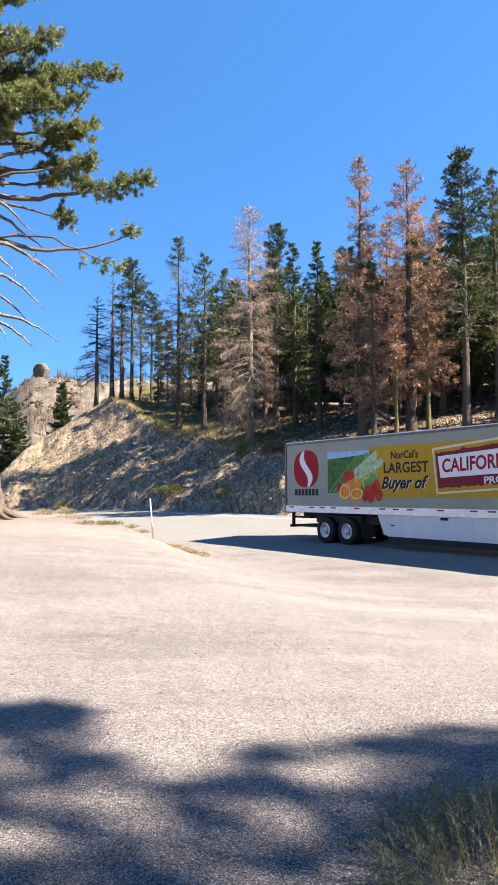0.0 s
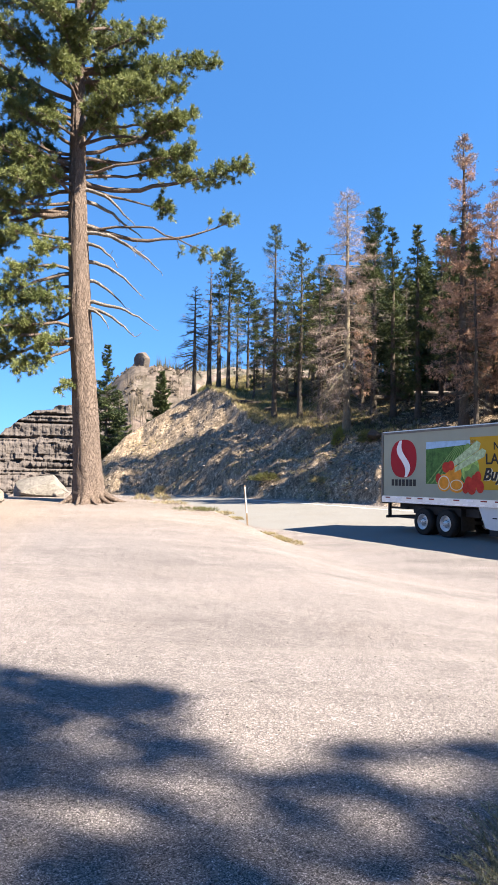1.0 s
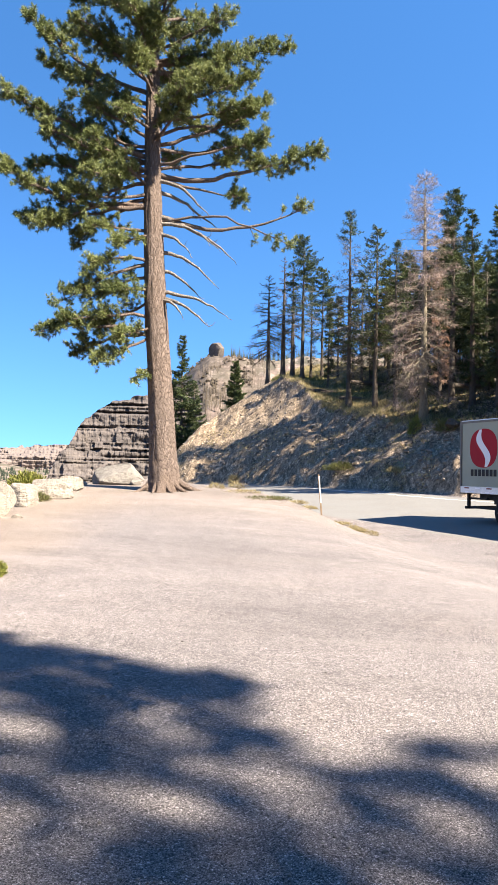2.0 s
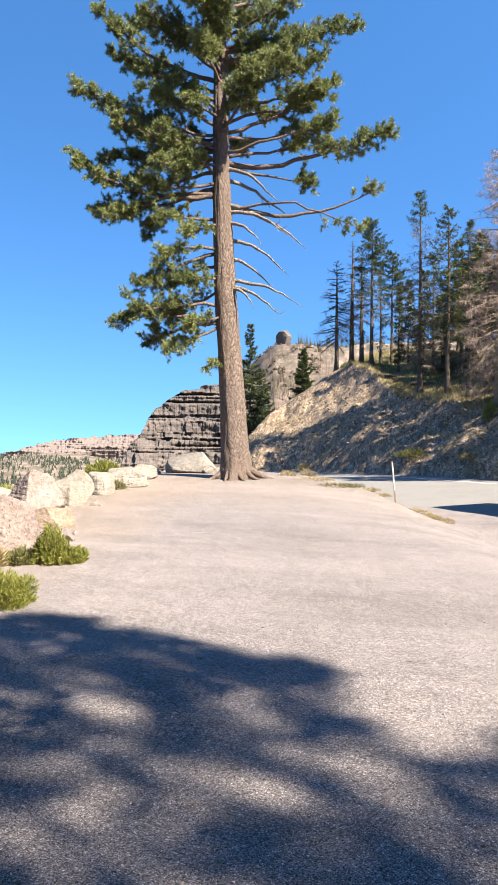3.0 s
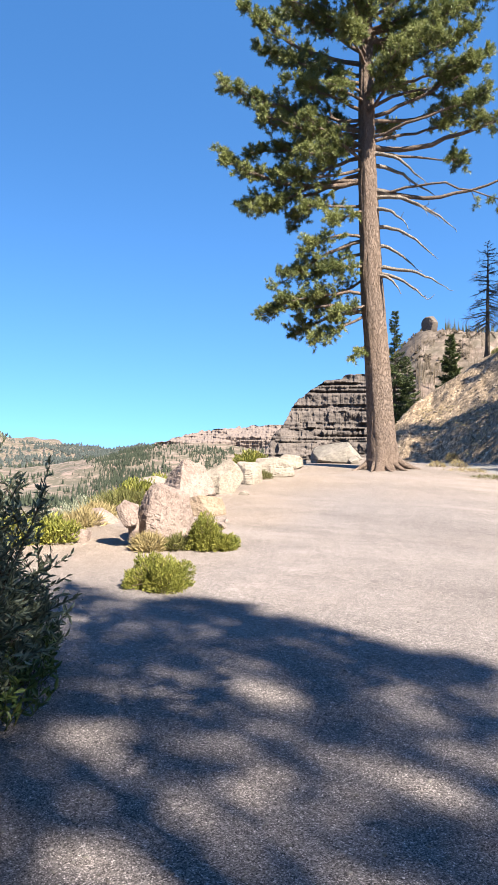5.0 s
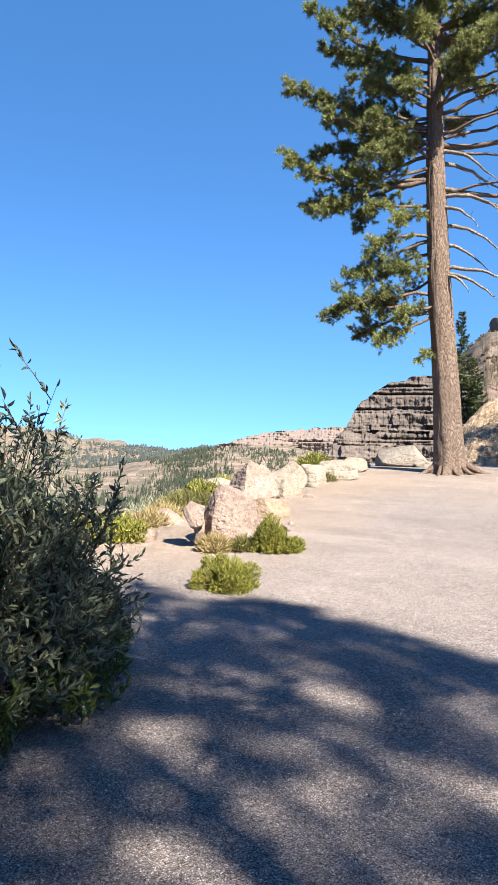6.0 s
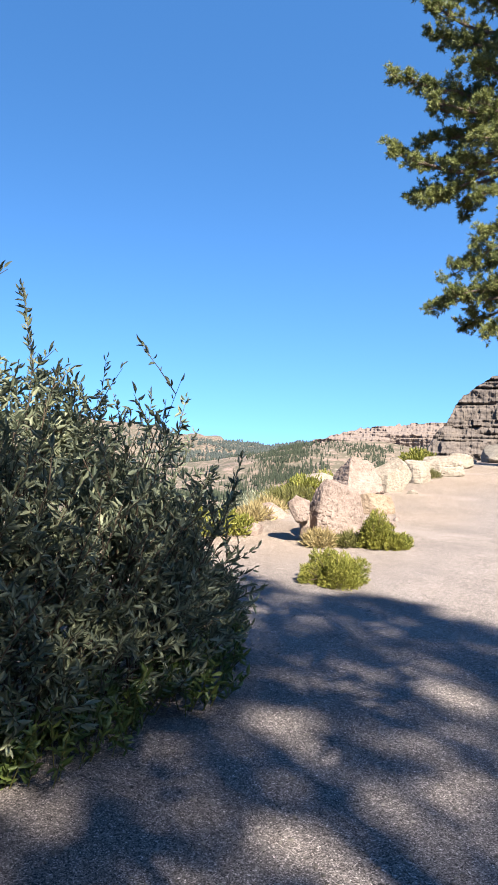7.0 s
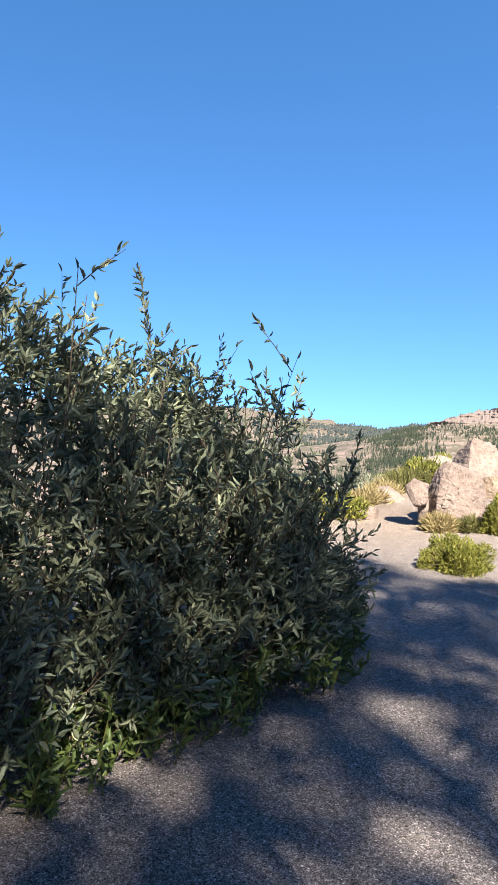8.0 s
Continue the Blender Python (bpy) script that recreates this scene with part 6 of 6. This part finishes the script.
def build_shade_tree():
    global rng
    rng = np.random.default_rng(500)
    g = rng
    H = 17.0
    off = np.array([SUN_DIR.x, SUN_DIR.y, SUN_DIR.z]) / SUN_DIR.z
    base = np.array([off[0] * H - 1.0, off[1] * H + 2.2, 0.0])
    root = thing("shade_pine", None, "unseen pine behind the viewer, crown laid out to shade the lot", "tree", at=tuple(base))
    hh = np.linspace(0, 1, 16)
    v, f = tube(np.column_stack([0.3 * hh, 0 * hh, hh * 21 - 0.2]), 0.42 * (1 - hh) ** 0.7 + 0.02, 14)
    part("trunk", mesh_of("trunk", v, f, "pine_bark", True), root)
    n = 20000
    P = np.column_stack([g.uniform(-8.5, 5.0, n), g.uniform(-1.0, 7.3, n)])
    keep = g.random(n) < shade_spot(P[:, 0], P[:, 1]) * (0.55 + 0.45 * sstep(-0.2, 0.2, fbm(P[:, 0] * 0.9, P[:, 1] * 1.6, 3, 57)))
    P = P[keep]
    h = H + 1.6 * fbm(P[:, 0] * 0.5, P[:, 1] * 0.5, 3, 12) + g.normal(size=len(P)) * 0.5
    C = np.column_stack([P, np.zeros(len(P))]) + off * h[:, None]
    vv, ff = tufts(C - base, sphere_ways(len(C), 0.3), 9, 0.27, 0.05, g)
    part("foliage", mesh_of("foliage", vv, ff, "pine_needles"), root)["kind"] = "stuff"
    # unseen boughs added over the viewer to dim the sky's light in the shade
    n = 26000
    Q = np.column_stack([g.uniform(-8, 11, n), g.uniform(-10, 6.5, n), g.uniform(6.5, 15, n)])
    S = Q[:, :2] - off[None, :2] * Q[:, 2:]
    dist, az = np.hypot(Q[:, 0], Q[:, 1]), np.degrees(np.arctan2(-Q[:, 0], Q[:, 1]))
    ahead = (az > -42) & (az < 88)
    free = ~ahead | (Q[:, 2] - 1.7 > 1.15 * dist)
    shade = np.where(S[:, 0] > -8.5, shade_spot(S[:, 0], S[:, 1]) * (S[:, 1] > -1.5) * (S[:, 0] < 5) * (0.4 + 0.3 * (S[:, 0] < -6)), (S[:, 1] < 5.6) * 1.0)
    clump = fbm(Q[:, 0] * 0.45, Q[:, 1] * 0.45 + Q[:, 2] * 0.3, 3, 71) > -0.12
    Q = Q[free & clump & (g.random(n) < shade)]
    vv, ff = tufts(Q - base, sphere_ways(len(Q), 0.3), 9, 0.34, 0.075, g)
    part("foliage", mesh_of("foliage", vv, ff, "pine_needles"), root)["kind"] = "stuff"
    C = np.concatenate([C, Q[::4]])
    # limbs that carry the needles
    for k in range(24):
        c = C[int(g.integers(len(C)))] - base
        a = np.array([0.1, 0, max(4.0, c[2] - 1.5 - 0.25 * np.hypot(c[0], c[1]))])
        q = np.linspace(0, 1, 7)[:, None]
        line = a * (1 - q) + c * q + np.array([0, 0, 0.5]) * np.sin(np.pi * q)
        v, f = tube(line, np.linspace(0.07, 0.012, 7), 6)
        part("limb", mesh_of("limb", v, f, "pine_bark", True), root)


build_shade_tree()


# ---------------------------------------------------------------- stake, road line, logs
def build_stake():
    x, y = -1.2, 20.9
    root = thing("marker_stake", None, "thin leaning roadside marker stake with pale band", "stake", at=(x, y, ground_z(x, y) - 0.05))
    root.matrix_basis = root.matrix_basis @ pose(0, 0, 0, 0, -5, 10)
    part("post", (box(-0.024, -0.01, 0, 0.024, 0.01, 1.25, 0.004), "stake"), root)
    part("band", (box(-0.004, -0.014, 0.42, 0.022, -0.0105, 1.2, 0.001), "print_white"), root, "pale worn strip")


build_stake()


def road_line(u, w, name, label):
    t = np.linspace(-30, 55, 240)
    px, py = ROAD_P[0] - 0.5 * t, ROAD_P[1] + 0.866 * t
    rows = []
    for k in (u, u + w):
        x, y = px + ROAD_N[0] * k, py + ROAD_N[1] * k
        rows.append(np.column_stack([x, y, land(x, y) + 0.012]))
    ok = np.hypot(*rows[1][:, :2].T) < foot_at(np.degrees(np.arctan2(-rows[1][:, 0], rows[1][:, 1]))) - 0.8
    rows = [k[ok] for k in rows]
    V = np.concatenate(rows)
    n = len(rows[0])
    i = np.arange(n - 1)
    thing(name, mesh_of(name, V, np.stack([i, i + n, i + n + 1, i + 1], 1), "road_paint"), label, "road marking", kind="structure")


road_line(7.2, 0.14, "road_edge_line", "worn white line along the road's edge")


def log(az, d, length, r, rz, label, pitch=0.0, name="fallen_log", material="fir_bark"):
    x, y = polar(az, d)
    q = np.linspace(-0.5, 0.5, 9)
    v, f = tube(np.column_stack([q * length, 0.05 * np.sin(q * 5), 0.03 * np.cos(q * 7)]), r * (1 - 0.4 * (q + 0.5)), 9)
    ob = thing(name, mesh_of(name, v, f, material, True), label, "log", "fallen logs")
    ob.matrix_basis = pose(x, y, ground_z(x, y) + r * 0.6, 0, pitch, rz)


log(3.0, 80, 5.0, 0.3, 10, "dark charred log lying in the grass", 4)
log(0.9, 74, 3.0, 0.32, -15, "dark charred log lying in the grass", 2)
log(-1.0, 80, 7.0, 0.28, 20, "dark charred log lying in the grass", 3)
log(-9, 66, 6.0, 0.25, 10, "grey fallen log on the wood's floor", 2, material="fir_bark")
log(-13, 64, 7.0, 0.25, -12, "grey fallen log on the wood's floor", 3, material="dead_wood")
log(-19, 62, 6.0, 0.22, 25, "grey fallen log on the wood's floor", 3, material="fir_bark")
boulder(-6.9, 52.8, (0.6, 0.5, 0.5), 91, "fir_bark", "earthy root ball at the bank's brow", 0.5, 0, "root_ball", sub=4, rough=0.2)


# ---------------------------------------------------------------- uncountable small stuff
def scatter_stones(name, x, y, size, material, label, seed):
    g = np.random.default_rng(seed)
    ico = bmesh.new()
    bmesh.ops.create_icosphere(ico, subdivisions=1, radius=1)
    V0 = np.array([v.co for v in ico.verts])
    F0 = np.array([[v.index for v in f.verts] for f in ico.faces])
    ico.free()
    n = len(x)
    S = size[:, None] * np.column_stack([g.uniform(0.7, 1.3, n), g.uniform(0.7, 1.3, n), g.uniform(0.35, 0.8, n)])
    V = V0[None] * (1 + g.normal(size=(n, len(V0), 1)) * 0.16) * S[:, None]
    a = g.uniform(0, 6.3, n)
    c, s = np.cos(a)[:, None], np.sin(a)[:, None]
    X, Y = V[..., 0] * c - V[..., 1] * s, V[..., 0] * s + V[..., 1] * c
    z = land(x, y)
    P = np.stack([X + x[:, None], Y + y[:, None], V[..., 2] + z[:, None] + size[:, None] * 0.15], -1)
    F = F0[None] + (np.arange(n) * len(V0))[:, None, None]
    thing(name, mesh_of(name, P.reshape(-1, 3), F.reshape(-1, 3), material), label, "stones", kind="stuff")


g = np.random.default_rng(600)
az, d = g.uniform(-24, 16, 11000), None
f = foot_at(az)
d = f + 0.3 + g.random(11000) * (crest_at(az) - f)
pick = fbm(az * 0.5, d * 0.2, 3, 40) + g.normal(size=11000) * 0.2 + table(az, (-20, 0.0), (4, 0.0), (9, 0.35), (16, 0.4)) > 0.12
az, d = az[pick], d[pick]
keep = g.random(len(az)) < table(az, (-24, 1), (8, 1), (10, 0.45), (16, 0.4))
az, d = az[keep], d[keep]
scatter_stones("bank_rubble", -np.sin(np.radians(az)) * d, np.cos(np.radians(az)) * d, 0.025 + 0.2 * g.random(len(az)) ** 6, "rubble", "loose broken stones on the cut bank", 601)
n = 5000
az = g.uniform(-25, 66, n)
d = 2.0 + 6.5 * g.random(n) ** 1.3
scatter_stones("gravel", -np.sin(np.radians(az)) * d, np.cos(np.radians(az)) * d, 0.003 + 0.009 * g.random(n) ** 3, "pebble", "loose gravel on the packed lot", 602)


def grass_stuff(name, x, y, h, material, label, seed, per=9, width=0.02, lean=0.35):
    global rng
    rng = np.random.default_rng(seed)
    n = len(x)
    B = np.column_stack([x, y, land(x, y) - 0.03])
    B = np.repeat(B, per, 0)
    B[:, :2] += rng.normal(size=(n * per, 2)) * 0.12
    W = unit(rng.normal(size=(n * per, 3)) * lean + [0, 0, 1.0])
    L = np.repeat(h, per) * rng.uniform(0.5, 1.1, n * per)
    v, f = blades(B, W, L, L * 0 + width)
    thing(name, mesh_of(name, v, f, material), label, "grass", kind="stuff")


n = 15000
az = g.uniform(-11, 7.5, n)
cr = crest_at(az) - 0.5
d = cr + g.random(n) ** 1.2 * 34
x, y = -np.sin(np.radians(az)) * d, np.cos(np.radians(az)) * d
patch = fbm(x * 0.1, y * 0.1, 3, 8.0)
some = g.random(n) < table(az, (-11, 0.1), (-6, 0.3), (-2, 0.7), (2, 1))
az, d, x, y, patch = az[some], d[some], x[some], y[some], patch[some]
n = len(az)
sel = patch + g.normal(size=n) * 0.15 + table(az, (-6, -0.3), (0, 0.0), (4, 0.15)) > 0.02
grass_stuff("dry_grass", x[sel], y[sel], 0.32 + 0.25 * g.random(sel.sum()), "dry_grass", "golden dry grass on the wooded bench", 610, 8, 0.03)
sel = ~sel
grass_stuff("green_grass", x[sel], y[sel], 0.25 + 0.2 * g.random(sel.sum()), "green_grass", "dull green grass on the wooded bench", 611, 6, 0.035)
n = 1500
az, d = g.uniform(-8, 14, n), None
d = foot_at(az) + 0.2 + g.random(n) * 11
x, y = -np.sin(np.radians(az)) * d, np.cos(np.radians(az)) * d
sel = fbm(x * 0.25, y * 0.25, 3, 18.0) > 0.1
grass_stuff("bank_grass", x[sel], y[sel], 0.2 + 0.25 * g.random(sel.sum()), "dry_grass", "sparse dry grass tufts on the cut bank", 612, 10, 0.03, 0.6)
n = 2600
az = g.uniform(22, 66, n)
d = 12 + 50 * g.random(n) ** 1.5
x, y = -np.sin(np.radians(az)) * d, np.cos(np.radians(az)) * d
sel = edge_x(y) - x > 0.3
x, y = x[sel], y[sel]
grass_stuff("slope_grass", x, y, 0.25 + 0.3 * g.random(len(x)), "dry_grass", "dry grass on the slope to the valley", 613, 8, 0.025, 0.5)


def small_woods(name, x, y, h, material, label, seed, spread=0.2, tiers=4, sides=6):
    """Far conifers: stacked ragged skirts on a stem."""
    g = np.random.default_rng(seed)
    pile = Pile()
    n = len(x)
    z = land(x, y)
    th = np.linspace(0, 2 * np.pi, sides, endpoint=False)
    for k in range(tiers):
        lo, hi = 0.12 + 0.8 * k / tiers, min(1.0, 0.12 + 0.8 * (k + 1.7) / tiers)
        r = spread * (1 - k / tiers * 0.85)
        rad = (r * h)[:, None] * g.uniform(0.45, 1.25, (n, sides))
        a = th[None] + g.uniform(0, 1, (n, 1))
        ring = np.stack([x[:, None] + np.cos(a) * rad, y[:, None] + np.sin(a) * rad, (z + h * lo)[:, None] + g.normal(size=(n, sides)) * 0.05 * h[:, None]], -1)
        tip = np.stack([x, y, z + h * hi], -1)[:, None]
        V = np.concatenate([ring, tip], 1)
        b = (np.arange(n) * (sides + 1))[:, None]
        F = np.stack([np.stack([b[:, 0] + j, b[:, 0] + (j + 1) % sides, b[:, 0] + sides], 1) for j in range(sides)], 1)
        pile.add(V.reshape(-1, 3), F.reshape(-1, 3))
    thing(name, pile.mesh(name, material), label, "trees", kind="stuff")


def spots(n, a0, a1, r0, r1, seed, cut, grain):
    g = np.random.default_rng(seed)
    az, d = g.uniform(a0, a1, n), np.exp(g.uniform(np.log(r0), np.log(r1), n))
    x, y = -np.sin(np.radians(az)) * d, np.cos(np.radians(az)) * d
    ok = fbm(x / grain, y / grain, 4, seed) > cut
    return x[ok], y[ok], d[ok], g


x, y, d, g = spots(26000, 24, 60, 45, 420, 701, 0.0, 30)
small_woods("valley_trees", x, y, 0.5 + 4.2 * g.random(len(x)) ** 2.4, "far_needles", "scattered conifers on the valley side", 701, 0.2, 3, 5)
x, y, d, g = spots(20000, 28, 43, 430, 1080, 702, -0.45, 140)
soft = g.random(len(x)) < np.exp(-(((np.degrees(np.arctan2(-x, y)) - 36.2) / 2.1) ** 2))
x, y = x[soft], y[soft]
small_woods("hill_woods", x, y, g.uniform(3.5, 7, len(x)), "far_needles", "dense conifer woods on the valley hill", 702, 0.18, 3, 5)
x, y, d, g = spots(9000, 24, 66, 420, 2400, 703, 0.05, 180)
small_woods("far_woods", x, y, g.uniform(4, 9, len(x)), "far_needles", "dark conifer woods far across the valley", 703, 0.2, 2, 5)
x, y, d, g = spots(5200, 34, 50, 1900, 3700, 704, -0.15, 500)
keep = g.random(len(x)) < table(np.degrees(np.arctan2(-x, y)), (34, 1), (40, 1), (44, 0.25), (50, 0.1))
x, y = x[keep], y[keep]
small_woods("ridge_woods", x, y, g.uniform(10, 18, len(x)), "ridge_haze_needles", "conifer woods on the farthest ridge", 704, 0.5, 2, 5)
x, y, d, g = spots(7000, 9, 22, 140, 420, 706, -0.1, 20)
small_woods("ridge_scrub", x, y, g.uniform(0.5, 1.8, len(x)), "litter", "brown scrub on the burnt ridge", 706, 0.8, 2, 5)
x, y, d, g = spots(5200, 23.5, 35, 430, 1040, 707, 0.02, 70)
small_woods("talus_trees", x, y, g.uniform(2.5, 7, len(x)), "far_needles", "scattered conifers on the talus below the mesa", 707, 0.22, 2, 5)
x, y, d, g = spots(500, 21, 31, 1080, 1110, 705, 0.0, 120)
small_woods("mesa_trees", x, y, g.uniform(6, 10, len(x)), "far_needles", "few trees along the mesa's rim", 705, 0.3, 2, 5)


def burnt_spikes(name, x, y, h, label, seed, r=0.012, material="grey_twigs"):
    g = np.random.default_rng(seed)
    n = len(x)
    z = land(x, y)
    th = np.array([0, 2.1, 4.2])
    base = np.stack([x[:, None] + np.cos(th) * (r * h)[:, None], y[:, None] + np.sin(th) * (r * h)[:, None], np.repeat((z - 0.5)[:, None], 3, 1)], -1)
    tip = np.stack([x + g.normal(size=n) * 0.04 * h, y, z + h], -1)[:, None]
    V = np.concatenate([base, tip], 1)
    b = np.arange(n)[:, None] * 4
    F = np.concatenate([b + [0, 1, 3], b + [1, 2, 3], b + [2, 0, 3]])
    thing(name, mesh_of(name, V.reshape(-1, 3), F, material), label, "trees", kind="stuff")


def ridge_spots(n, seed, cut):
    x, y, d, g = spots(n, 8, 17.5, 290, 408, seed, cut, 40)
    ok = np.hypot(x - kx, y - ky) > 30
    return x[ok], y[ok], d[ok], g


x, y, d, g = ridge_spots(2800, 720, -0.08)
burnt_spikes("burnt_trees", x, y, g.uniform(2.5, 7.0, len(x)), "brown burnt tree trunks on the ridge", 720, 0.024, "fir_bark")
x, y, d, g = ridge_spots(2800, 723, -0.05)
burnt_spikes("burnt_trees", x, y, g.uniform(2.5, 7, len(x)), "dark burnt tree trunks on the ridge", 723, 0.03, "litter")
x, y, d, g = spots(700, 4, 11, 410, 440, 721, -0.4, 30)
burnt_spikes("burnt_trees", x, y, g.uniform(4, 9, len(x)), "dark burnt trunks along the ridge's skyline", 721, 0.03, "far_needles")

# litter and sticks on the wood's floor, dense and dark in place of shade
g = np.random.default_rng(640)
n = 14000
az = g.uniform(-26, 0, n)
d = crest_at(az) + g.random(n) * 34
x, y = -np.sin(np.radians(az)) * d, np.cos(np.radians(az)) * d
grass_stuff("forest_litter", x, y, 0.2 + 0.3 * g.random(n), "litter", "dead sticks and bark, darkened for the shade on the wood's floor", 641, 4, 0.06, 1.6)

# unseen wood added behind the viewer to block part of the sky's light
g = np.random.default_rng(900)
BACK = [conifer(301 + k, 21, 0.3, 0.1, 3.6, "fir_needles", "fir_bark", density=0.4, droop=0.25, shape=0.55, size=0.8, sliver=1.1, limbs_seen=0.1, lots=5) for k in range(3)]
for k in range(24):
    x = -21 + (k % 12) * 2.75 + g.uniform(-0.8, 0.8)
    y = (g.uniform(-8, -6) if k < 12 else g.uniform(-14, -10)) - (4.0 if x > 2 else 0.0)
    plant_tree("fir_tree", BACK[k % 3], (x, y, ground_z(x, y) - 0.2), g.uniform(0, 360), "unseen fir added behind the lot to hold back skylight", "firs behind the lot", g.uniform(0.85, 1.1))
for k in range(8):
    x = 12 + k * 2.5 + g.uniform(-0.5, 0.5)
    y = -8.6 - (x - 10) * 0.44 - g.uniform(0, 3)
    plant_tree("fir_tree", BACK[k % 3], (x, y, ground_z(x, y) - 0.2), g.uniform(0, 360), "unseen fir added behind the lot to hold back skylight", "firs behind the lot", g.uniform(0.85, 1.1))
